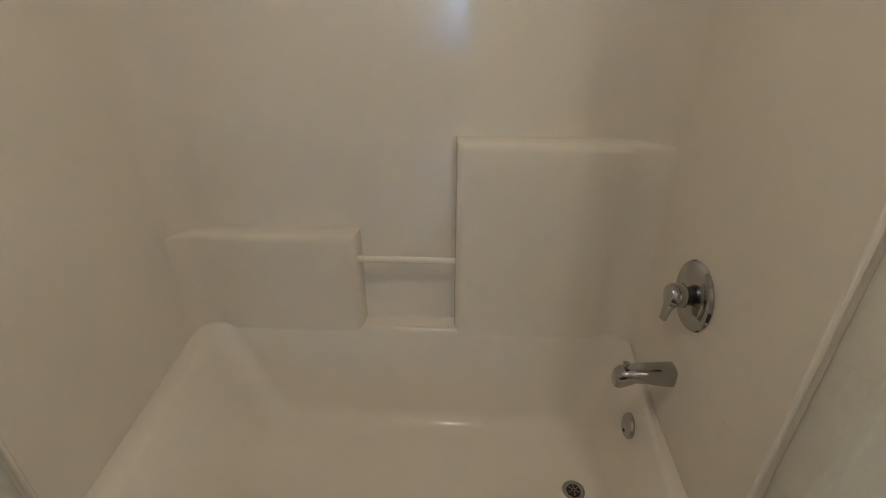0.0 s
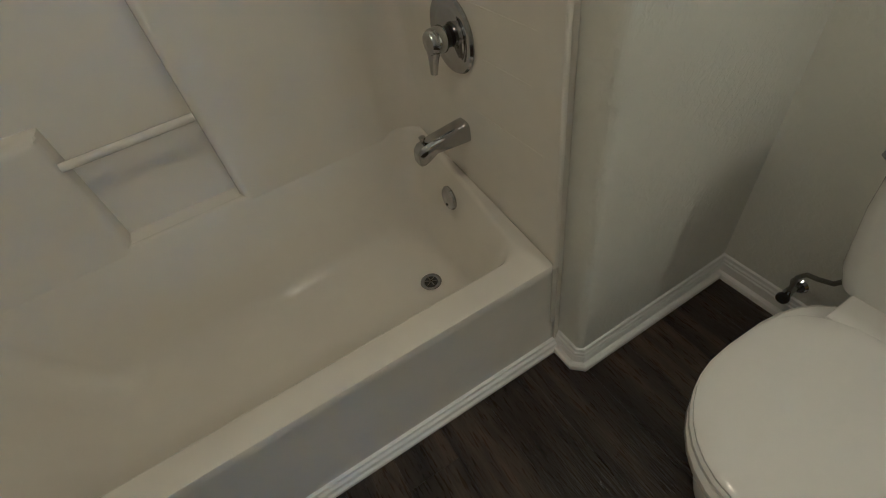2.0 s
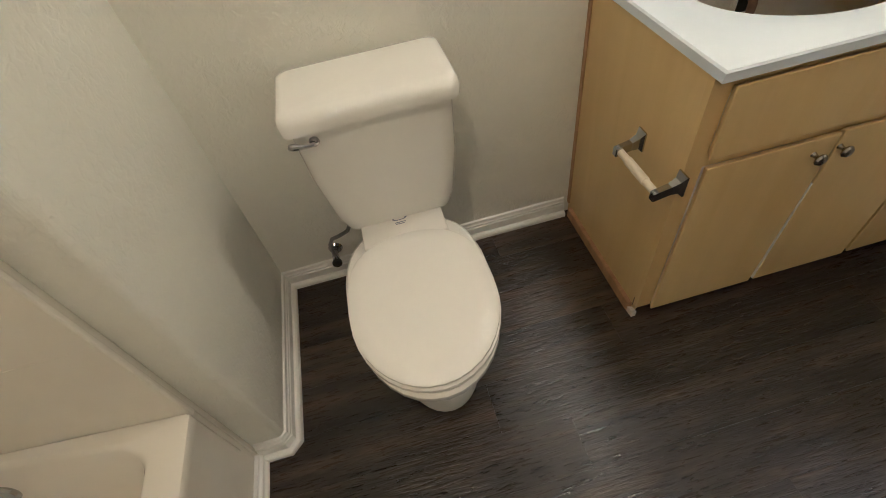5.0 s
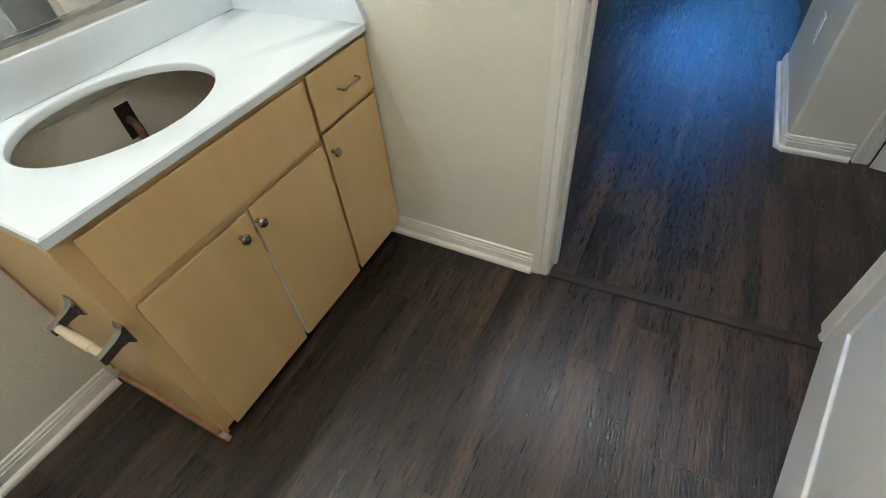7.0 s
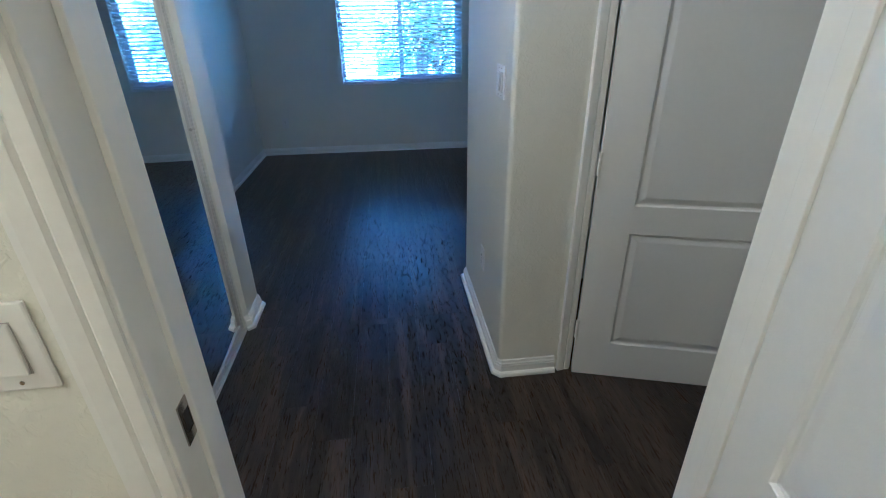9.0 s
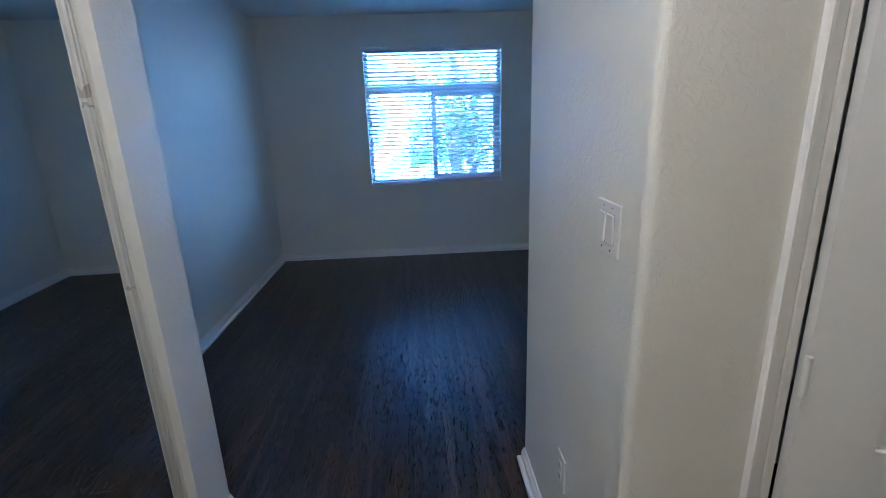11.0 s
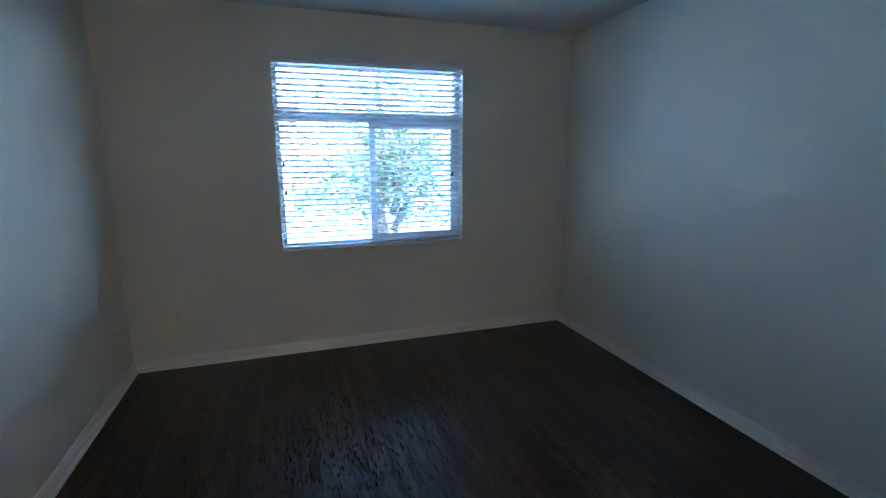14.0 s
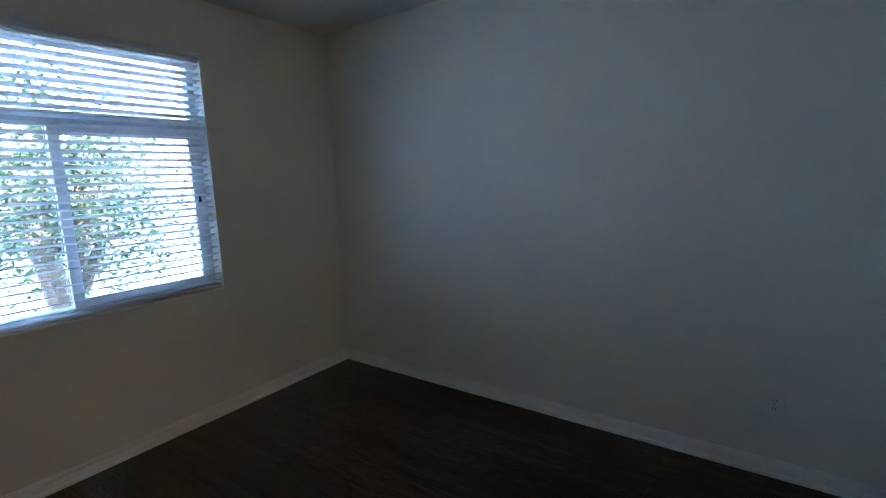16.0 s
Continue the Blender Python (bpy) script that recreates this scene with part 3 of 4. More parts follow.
levels = sorted([top - d for top in (1.160, 0.852, 0.500) for d in steps] + [0.13, 0.25, 0.38, 0.60, 0.70, 0.95, 1.05, 1.40, 1.75, 2.08])
bm = bmesh.new()
sheet = [[bm.verts.new((x + nx * LEDGE * w * stands_out(x, z), y + ny * LEDGE * w * stands_out(x, z), z)) for z in levels] for x, y, nx, ny, w in columns]
for one, two in zip(sheet, sheet[1:]):
    for k in range(len(levels) - 1):
        bm.faces.new((one[k], two[k], two[k + 1], one[k + 1]))
behind = [[bm.verts.new((x - 0.02 * nx, y - 0.02 * ny, z)) for z in (levels[0], levels[-1])] for x, y, nx, ny, w in columns]
for one, two, p, q in zip(sheet, sheet[1:], behind, behind[1:]):
    for face in ((one[0], p[0], q[0], two[0]), (one[-1], two[-1], q[1], p[1]), (p[0], p[1], q[1], q[0])):
        bm.faces.new(face)
for column, (low, high) in ((sheet[0], behind[0]), (sheet[-1], behind[-1])):
    bm.faces.new(column + [high, low])
part("surround", bm, GELCOAT, tub, "moulded shower wall with coved corners and shelf ledges", True)
for x in (TX0 - 0.006, TX1 + 0.006):
    part("front_flange", box(x - 0.009, x + 0.009, -0.114, -0.104, RIM - 0.02, 2.09, 0.006, 3), GELCOAT, tub)
for a, b in ((-0.0115, TX0 - 0.014), (TX1 + 0.014, X_TUB - 0.0005)):
    part("caulk_bead", box(a, b, -0.135, -0.108, 0.0, 2.09, 0.002), GELCOAT, tub)
part("top_flange", box(TX0 - 0.02, TX1 + 0.02, -0.925, Y_UP + 0.012, 2.07, 2.095, 0.006), GELCOAT, tub)


part("grab_bar", moved(lathe([(0.0, 0.0), (0.0115, 0.0), (0.0115, 0.32), (0.0, 0.32)], 14), pose(0.615, -0.812, 0.768, 0, 90, 0)), GELCOAT, tub, "moulded bar across the niche", True)
# faint moulded lines on the valve panel
for y0, y1, z in ((-0.47, -0.18, 0.955), (-0.40, -0.16, 0.70), (-0.36, -0.20, 0.845)):
    part("mould_line", box(TX0 - 0.001, TX0 + 0.0008, y0, y1, z, z + 0.002), GELCOAT, tub)

drain = thing("tub_drain", "chrome tub drain with a dark opening", "drain")
part("ring", moved(lathe([(0.0, 0.0), (0.034, 0.0), (0.036, 0.003), (0.030, 0.005), (0.024, 0.003), (0.0, 0.003)], 28), pose(0.216, -0.482, 0.1105)), CHROME, drain, smooth=True)
# flat dark disc, coloured as the shade down the drain
part("opening", moved(lathe([(0.0, 0.0), (0.022, 0.0), (0.022, 0.001), (0.0, 0.001)], 24), pose(0.216, -0.482, 0.1137)), DARK_HOLE, drain)
for a in (30, 90, 150):
    part("cross_bar", moved(box(-0.021, 0.021, -0.002, 0.002, 0, 0.003), pose(0.216, -0.482, 0.1148, 0, 0, a)), NICKEL, drain)

overflow = thing("overflow_plate", "oval chrome overflow plate on the tub end", "overflow plate")
part("plate", moved(lathe([(0.0, 0.0), (0.037, 0.0), (0.037, 0.004), (0.033, 0.009), (0.0, 0.013)], 28), pose(0.100, -0.470, 0.427, 0, 83, 0)), CHROME, overflow, smooth=True)
for z in (-0.018,):
    part("screw", moved(lathe([(0.0, 0.0), (0.005, 0.0), (0.004, 0.003), (0.0, 0.003)], 10), pose(0.112, -0.470, 0.427 + z, 0, 83, 0)), DARK_HOLE, overflow)

valve = thing("shower_valve", "round chrome shower valve with a lever handle", "shower valve")
VY, VZ = -0.480, 0.869
part("escutcheon", moved(lathe([(0.0, 0.0), (0.088, 0.0), (0.090, 0.004), (0.086, 0.010), (0.076, 0.013), (0.066, 0.010), (0.060, 0.011), (0.030, 0.016), (0.0, 0.016)], 48), pose(TX0, VY, VZ, 0, 90, 0)), CHROME, valve, smooth=True)
part("collar", moved(lathe([(0.0, 0.0), (0.024, 0.0), (0.024, 0.010), (0.0, 0.010)], 24), pose(TX0 + 0.015, VY, VZ, 0, 90, 0)), BLACK, valve)
hub = part("hub", moved(lathe([(0.0, 0.0), (0.026, 0.0), (0.031, 0.006), (0.030, 0.032), (0.025, 0.042), (0.0, 0.046)], 24), pose(TX0 + 0.025, VY, VZ, 0, 90, 0)), CHROME, valve, smooth=True)
loops = []
for s, w, th in ((-0.028, 0.010, 0.007), (-0.022, 0.022, 0.012), (-0.008, 0.029, 0.015), (0.012, 0.028, 0.015), (0.030, 0.021, 0.012), (0.050, 0.016, 0.010), (0.070, 0.0140, 0.0085), (0.078, 0.013, 0.008)):
    cx = TX0 + 0.054 + 0.04 * max(s, 0)
    loops.append([(cx + th * math.cos(2 * math.pi * k / 14), VY - s * 0.16 + w * math.sin(2 * math.pi * k / 14), VZ - s) for k in range(14)])
part("lever", loft(loops), CHROME, valve, "chrome lever handle", True)

spout = thing("tub_spout", "angular chrome tub spout with a pull-up diverter", "tub spout")
SY, SZ = -0.478, 0.618
loops = []
for x, hw, top, low in ((0.0, 0.027, 0.029, -0.030), (0.012, 0.027, 0.029, -0.030), (0.05, 0.026, 0.026, -0.027), (0.10, 0.024, 0.021, -0.022), (0.118, 0.023, 0.018, -0.034), (0.140, 0.022, 0.013, -0.043), (0.150, 0.019, 0.004, -0.042), (0.153, 0.016, -0.002, -0.038)):
    mid, half = (top + low) / 2, (top - low) / 2
    loops.append([(TX0 + x, SY + p[0], SZ + mid + p[1]) for p in rounded(0, 0, hw, half, min(hw, half) * 0.55, 0, 3)])
part("body", loft(loops), CHROME, spout, smooth=True)
part("diverter", moved(lathe([(0.0, 0.0), (0.004, 0.0), (0.004, 0.014), (0.008, 0.016), (0.009, 0.022), (0.0, 0.024)], 14), pose(TX0 + 0.128, SY, SZ + 0.012)), CHROME, spout, smooth=True)

# ---- toilet ----
toilet = thing("toilet", "white two-piece toilet with its lid closed", "toilet")
TY = 0.463


def egg(x0, x1, half, z, back=0.62, n=36):
    """An elongated bowl outline: rounder in front (+x), broad and blunter at the back."""
    xm = x0 + (x1 - x0) * 0.51
    out = []
    for i in range(n):
        a = 2 * math.pi * i / n
        c, s = math.cos(a), math.sin(a)
        if c >= 0:
            out.append((xm + (x1 - xm) * c, TY + half * s, z))
        else:
            out.append((xm - (xm - x0) * abs(c) ** back, TY + half * math.copysign(abs(s) ** 0.90, s), z))
    return out


part("bowl", loft([egg(-0.42, 0.026, 0.134, 0.0), egg(-0.42, 0.028, 0.136, 0.02), egg(-0.43, 0.018, 0.124, 0.06), egg(-0.44, 0.014, 0.120, 0.14), egg(-0.44, 0.036, 0.134, 0.20), egg(-0.44, 0.082, 0.158, 0.27),
                  egg(-0.44, 0.122, 0.184, 0.318), egg(-0.44, 0.139, 0.196, 0.345), egg(-0.44, 0.139, 0.196, 0.362), egg(-0.43, 0.131, 0.189, 0.370)]), PORCELAIN, toilet, smooth=True)
part("seat_ring", loft([egg(-0.345, 0.124, 0.184, 0.372), egg(-0.35, 0.131, 0.190, 0.376), egg(-0.35, 0.131, 0.190, 0.387), egg(-0.345, 0.125, 0.184, 0.391)]), SEAT_PLASTIC, toilet, "white plastic seat ring", True)
part("lid", loft([egg(-0.340, 0.122, 0.182, 0.393), egg(-0.345, 0.127, 0.187, 0.397), egg(-0.345, 0.127, 0.187, 0.403), egg(-0.338, 0.119, 0.179, 0.4085), egg(-0.30, 0.080, 0.145, 0.4115), egg(-0.20, -0.02, 0.05, 0.4125)]), SEAT_PLASTIC, toilet, "closed white plastic lid", True)
part("rear_deck", box(-0.585, -0.40, TY - 0.105, TY + 0.105, 0.25, 0.385, 0.02, 3), PORCELAIN, toilet, smooth=True)
deck = part("hinge_plate", box(-0.455, -0.315, TY - 0.120, TY + 0.122, 0.386, 0.4065, 0.005, 3), SEAT_PLASTIC, toilet, "white hinge cover at the back of the seat", True)
mark = loft([[(-0.405 + 0.009 * math.cos(a) * k, TY - 0.004 + 0.022 * math.sin(a) * k, 0.4067) for a in (2 * math.pi * i / 20 for i in range(20))] for k in (1.0, 0.72)], False, False)
part("printed_mark", mark, WATER_LINE, deck)
for k, w in enumerate((0.032, 0.026)):
    part("printed_line", box(-0.389 + 0.006 * k, -0.3865 + 0.006 * k, TY - 0.004 - w / 2, TY - 0.004 + w / 2, 0.4064, 0.4068), WATER_LINE, deck)
# tank, narrower at its foot
part("tank", loft([rounded(-0.505, TY, 0.080, 0.135, 0.05, 0.385), rounded(-0.502, TY, 0.095, 0.160, 0.05, 0.400), rounded(-0.500, TY, 0.103, 0.175, 0.05, 0.45), rounded(-0.497, TY, 0.110, 0.192, 0.045, 0.60), rounded(-0.495, TY, 0.113, 0.198, 0.04, 0.764)]), PORCELAIN, toilet, smooth=True)
part("tank_lid", loft([rounded(-0.492, TY, 0.112, 0.200, 0.03, 0.762), rounded(-0.490, TY, 0.124, 0.212, 0.03, 0.766), rounded(-0.490, TY, 0.125, 0.214, 0.03, 0.790), rounded(-0.491, TY, 0.121, 0.211, 0.03, 0.804), rounded(-0.493, TY, 0.112, 0.205, 0.03, 0.812), rounded(-0.495, TY, 0.098, 0.194, 0.03, 0.815)]), PORCELAIN, toilet, "white porcelain tank lid", True)
fl = part("flush_lever", moved(lathe([(0.0, 0.0), (0.012, 0.0), (0.013, 0.004), (0.010, 0.010), (0.0, 0.012)], 18), pose(-0.384, 0.318, 0.738, 0, 90, 0)), CHROME, toilet, "chrome flush lever", True)
part("lever_arm", tube([(-0.371, 0.318, 0.738), (-0.366, 0.306, 0.739), (-0.362, 0.288, 0.743), (-0.360, 0.270, 0.749), (-0.361, 0.261, 0.750)], [0.006, 0.0055, 0.0065, 0.009, 0.006]), CHROME, fl, smooth=True)
for y in (TY - 0.102, TY + 0.102):
    part("bolt_cap", moved(lathe([(0.013, 0.0), (0.013, 0.006), (0.008, 0.014), (0.0, 0.016)], 14), pose(-0.20, y, 0.02)), PORCELAIN, toilet)

supply = thing("supply_valve", "chrome shut-off valve with a braided hose to the tank", "shut-off valve")
part("wall_flange", moved(lathe([(0.0, 0.0), (0.026, 0.0), (0.020, 0.008), (0.0, 0.009)], 18), pose(X_W, 0.205, 0.130, 0, 90, 0)), CHROME, supply, smooth=True)
part("stub", tube([(X_W + 0.005, 0.205, 0.130), (X_W + 0.070, 0.205, 0.130)], 0.008), CHROME, supply, smooth=True)
part("valve_body", moved(lathe([(0.0, -0.018), (0.012, -0.016), (0.013, 0.012), (0.009, 0.026), (0.0, 0.028)], 14), pose(X_W + 0.06, 0.205, 0.132)), CHROME, supply, smooth=True)
part("turn_handle", moved(lathe([(0.0, 0.0), (0.016, 0.0), (0.018, 0.006), (0.016, 0.014), (0.0, 0.015)], 16), pose(X_W + 0.066, 0.205, 0.130, 0, 90, 0)), DARK_HOLE, supply, "dark oval handle", True)
part("hose", tube([(X_W + 0.060, 0.205, 0.158), (X_W + 0.062, 0.206, 0.215), (X_W + 0.068, 0.222, 0.245), (X_W + 0.080, 0.250, 0.262), (X_W + 0.095, 0.285, 0.290), (X_W + 0.105, 0.310, 0.340), (X_W + 0.110, 0.325, 0.386)], 0.0065), BRAID, supply, "braided steel supply hose", True)

# ---- vanity ----
van = thing("vanity_cabinet", "honey maple vanity cabinet with flat doors", "vanity cabinet")
VY0, VY1, VXF = 1.108, Y_DOOR - 0.004, -0.107
part("side_panel", box(X_W + 0.002, VXF - 0.018, VY0, VY0 + 0.016, 0.0, 0.836), MAPLE, van)
part("side_panel", box(X_W + 0.002, VXF - 0.018, VY1 - 0.016, VY1, 0.07, 0.836), MAPLE, van)
part("back_panel", box(X_W + 0.002, X_W + 0.008, VY0 + 0.016, VY1 - 0.016, 0.07, 0.80), PAINT, van, "bare back panel seen through the sink opening")
part("bottom_panel", box(X_W + 0.008, VXF - 0.018, VY0 + 0.016, VY1 - 0.016, 0.072, 0.088), RAW_WOOD, van)
part("toe_kick", box(-0.20, -0.185, VY0 + 0.016, VY1 - 0.016, 0.0, 0.072), MAPLE_DARK, van, "recessed dark toe kick")
bm = bmesh.new()
for y0, y1, z0, z1 in ((VY0, VY0 + 0.045, 0.045, 0.836), (VY1 - 0.03, VY1, 0.06, 0.836), (1.795, 1.832, 0.06, 0.836), (VY0 + 0.045, 1.795, 0.80, 0.836), (1.832, VY1 - 0.03, 0.80, 0.836),
                       (VY0 + 0.045, 1.795, 0.605, 0.645), (1.832, VY1 - 0.03, 0.605, 0.655), (VY0 + 0.045, 1.795, 0.06, 0.095), (1.832, VY1 - 0.03, 0.06, 0.095)):
    box(VXF - 0.018, VXF, y0, y1, z0, z1, bm=bm)
part("face_frame", bm, MAPLE, van, "worn maple face frame")


def front(name, y0, y1, z0, z1, lean=0.0):
    bm = box(VXF + 0.001, VXF + 0.019, y0, y1, z0, z1, 0.003)
    for v in bm.verts:
        v.co.y += lean * (z1 - v.co.z)
        if v.co.x < VXF + 0.008:
            v.co.y += 0.006 if v.co.y < (y0 + y1) / 2 else -0.006
            v.co.z += 0.006 if v.co.z < (z0 + z1) / 2 else -0.006
    return part(name, bm, MAPLE, van)


def knob(y, z, owner):
    k = part("knob", moved(lathe([(0.0, 0.0), (0.008, 0.0), (0.006, 0.004), (0.005, 0.012), (0.007, 0.015), (0.0145, 0.019), (0.0155, 0.023), (0.012, 0.028), (0.0, 0.030)], 20), pose(VXF + 0.0185, y, z, 0, 90, 0)), NICKEL, owner, "brushed nickel knob", True)
    return k


front("false_drawer_front", 1.146, 1.806, 0.638, 0.818)
drawer = front("drawer_front", 1.822, 2.110, 0.652, 0.822)
d1 = front("cabinet_door", 1.152, 1.487, 0.046, 0.612, -0.012)
d2 = front("cabinet_door", 1.494, 1.808, 0.048, 0.616)
d3 = front("cabinet_door", 1.822, 2.108, 0.052, 0.640)
knob(1.436, 0.566, d1)
knob(1.502, 0.570, d2)
knob(1.842, 0.574, d3)
part("drawer_pull", tube([(VXF + 0.018, 1.932, 0.735), (VXF + 0.040, 1.932, 0.735), (VXF + 0.046, 1.938, 0.735), (VXF + 0.046, 2.014, 0.735), (VXF + 0.040, 2.020, 0.735), (VXF + 0.018, 2.020, 0.735)], 0.0038, 8), NICKEL, drawer, "brushed nickel bar pull", True)
part("edge_band", box(VXF + 0.002, VXF + 0.0185, 1.4885, 1.4935, 0.056, 0.455, 0.0008), WHITE_PLASTIC, d2, "bare white edge of the door")
# strips round the foot, the corner chipped
part("base_strip", prism([(X_W + 0.03, VY0 - 0.016), (-0.135, VY0 - 0.016), (-0.128, VY0 - 0.001), (X_W + 0.03, VY0 - 0.001)], 0, 0.042, 0.002), MAPLE_DARK, van, "loose maple strip along the floor")
part("base_chip", prism([(-0.132, VY0 - 0.014), (-0.104, VY0 - 0.012), (-0.104, VY0 + 0.004), (-0.126, VY0 - 0.001)], 0, 0.026, 0.001), RAW_WOOD, van, "chipped corner block")
part("scribe_strip", box(X_W + 0.0005, X_W + 0.014, VY0 - 0.006, VY0 - 0.0005, 0.05, 0.836), MAPLE_DARK, van)
part("crack", box(-0.1285, -0.1265, VY0 - 0.0012, VY0 + 0.002, 0.03, 0.075), BLACK, van)

# countertop with an empty oval sink opening
top = thing("countertop", "white cultured marble countertop with an empty oval sink opening", "countertop")
CX0, CX1, CY0, CY1, CZ = X_W + 0.002, -0.082, 1.103, Y_DOOR - 0.002, 0.861
OX, OY, OA, OB = -0.381, 1.478, 0.202, 0.250


def rim_square(a, x0, x1, y0, y1):
    c, s = math.cos(a), math.sin(a)
    k = min((x1 - OX if c > 0 else OX - x0) / max(abs(c), 1e-9), (y1 - OY if s > 0 else OY - y0) / max(abs(s), 1e-9))
    return OX + k * c, OY + k * s


turns = sorted([2 * math.pi * i / 64 for i in range(64)] + [math.atan2(y - OY, x - OX) % (2 * math.pi) for x in (CX0, CX1) for y in (CY0, CY1)])
loops = []
for z, edge in ((CZ - 0.024, 0.0), (CZ - 0.004, 0.0), (CZ, 0.004)):
    loops.append([(*rim_square(a, CX0 + edge, CX1 - edge, CY0 + edge, CY1 - edge), z) for a in turns])
for z, g in ((CZ, 0.006), (CZ - 0.002, 0.002), (CZ - 0.006, 0.0), (CZ - 0.024, 0.0)):
    loops.append([(OX + (OA + g) * math.cos(a), OY + (OB + g) * math.sin(a), z) for a in turns])
bm = bmesh.new()
rings = [[bm.verts.new(p) for p in loop] for loop in loops]
for a, b in zip(rings, rings[1:] + rings[:1]):
    for i in range(len(a)):
        j = (i + 1) % len(a)
        bm.faces.new((a[i], a[j], b[j], b[i]))
part("slab", bm, MARBLE, top, smooth=True)
part("backsplash", box(X_W + 0.002, X_W + 0.022, CY0 + 0.002, CY1 - 0.022, CZ + 0.0005, 0.972, 0.004), MARBLE, top)
part("side_splash", prism([(0, 0), (0.545, 0), (0.555, 0.002), (0.52, 0.112), (0.515, 0.115), (0, 0.115)], 0, 0.02), MARBLE, top).matrix_basis = pose(X_W + 0.002, CY1, CZ + 0.0005, 90, 0, 0)

pipes = thing("sink_plumbing", "old dark pipe stub under the empty sink opening", "pipe")
# shallow dark block, coloured like the shade inside a hole
part("wall_hole_shade", box(X_W + 0.0085, X_W + 0.011, 1.570, 1.618, 0.66, 0.765, 0.001), DARK_HOLE, pipes)
part("pipe_stub", tube([(X_W + 0.01, 1.595, 0.715), (X_W + 0.030, 1.594, 0.712), (X_W + 0.042, 1.592, 0.695), (X_W + 0.045, 1.590, 0.60)], 0.0125, 12), RUST, pipes, smooth=True)
part("pipe_nut", moved(lathe([(0.0, 0.0), (0.018, 0.0), (0.018, 0.020), (0.0, 0.020)], 8), pose(X_W + 0.045, 1.590, 0.585)), RUST, pipes)
for y in (1.44, 1.70):
    part("supply_stub", tube([(X_W + 0.01, y, 0.50), (X_W + 0.06, y, 0.50), (X_W + 0.064, y, 0.52)], 0.009, 10), CHROME, pipes, smooth=True)

# paper holder on the cabinet's side
tp = thing("toilet_paper_holder", "chrome toilet paper holder with a cream roller", "paper holder")
for x in (-0.278, -0.100):
    loops = []
    for y, hx, hz, z in ((VY0, 0.017, 0.028, 0.578), (VY0 - 0.004, 0.017, 0.028, 0.578), (VY0 - 0.012, 0.011, 0.016, 0.574), (VY0 - 0.030, 0.008, 0.012, 0.568), (VY0 - 0.068, 0.008, 0.012, 0.560), (VY0 - 0.072, 0.007, 0.011, 0.560)):
        loops.append([(x - hx, y, z - hz), (x + hx, y, z - hz), (x + hx, y, z + hz), (x - hx, y, z + hz)])
    part("post", loft(loops), CHROME, tp)
part("roller", tube([(-0.270, VY0 - 0.058, 0.560), (-0.236, VY0 - 0.058, 0.560), (-0.234, VY0 - 0.058, 0.560), (-0.150, VY0 - 0.058, 0.560), (-0.148, VY0 - 0.058, 0.560), (-0.108, VY0 - 0.058, 0.560)], [0.0095, 0.0095, 0.0115, 0.0115, 0.0095, 0.0095], 16), CREAM_PLASTIC, tp, "cream plastic roller", True)

# wall mirror in a metal channel
glassm = thing("vanity_mirror", "large frameless wall mirror in a chrome channel", "mirror")
part("mirror_sheet", box(X_W + 0.001, X_W + 0.007, 1.10, 2.10, 1.004, 2.00), MIRROR, glassm)
part("channel", box(X_W + 0.001, X_W + 0.014, 1.10, 2.10, 0.992, 1.010, 0.002), CHROME, glassm, "chrome J-channel")

# light bar over the mirror
bar = thing("vanity_light", "chrome light bar with two round bulbs over the mirror", "light bar")
part("back_plate", box(X_W, X_W + 0.03, 1.14, 1.60, 2.06, 2.17, 0.006), CHROME, bar)
for y in (1.29, 1.45):
    socket = part("socket", moved(lathe([(0.0, 0.0), (0.028, 0.0), (0.024, 0.125), (0.0, 0.125)], 16), pose(X_W + 0.03, y, 2.115, 0, 90, 0)), CHROME, bar)
    part("bulb", moved(lathe([(0.045 * math.sin(math.pi * k / 10) + 1e-4, -0.045 * math.cos(math.pi * k / 10)) for k in range(11)], 16), pose(X_W + 0.19, y, 2.115)), BULB_GLOW, socket, "lit round bulb", True)

# ceiling fan light in the bathroom
fan = thing("ceiling_fan_light", "round white bathroom fan light on the ceiling", "ceiling light")
part("housing", moved(lathe([(0.0, 0.0), (0.165, 0.0), (0.160, -0.018), (0.125, -0.030), (0.115, -0.030), (0.115, -0.022), (0.0, -0.022)], 40), pose(0.72, 0.22, TOP)), WHITE_PLASTIC, fan, smooth=True)
part("lens", moved(lathe([(0.0, -0.024), (0.112, -0.024), (0.100, -0.034), (0.0, -0.040)], 40), pose(0.72, 0.22, TOP)), FAN_GLOW, fan, "lit lens", True)

# flush ceiling light in the hall
dome = thing("hall_ceiling_light", "round white flush ceiling light in the hall", "ceiling light")
part("base", moved(lathe([(0.0, 0.0), (0.165, 0.0), (0.165, -0.014), (0.150, -0.022), (0.0, -0.022)], 40), pose(0.68, 2.86, TOP)), WHITE_PLASTIC, dome, smooth=True)
part("lens", moved(lathe([(0.0, -0.0225), (0.148, -0.0225), (0.142, -0.050), (0.105, -0.078), (0.0, -0.092)], 40), pose(0.68, 2.86, TOP)), LENS_GLOW, dome, "lit opal lens", True)

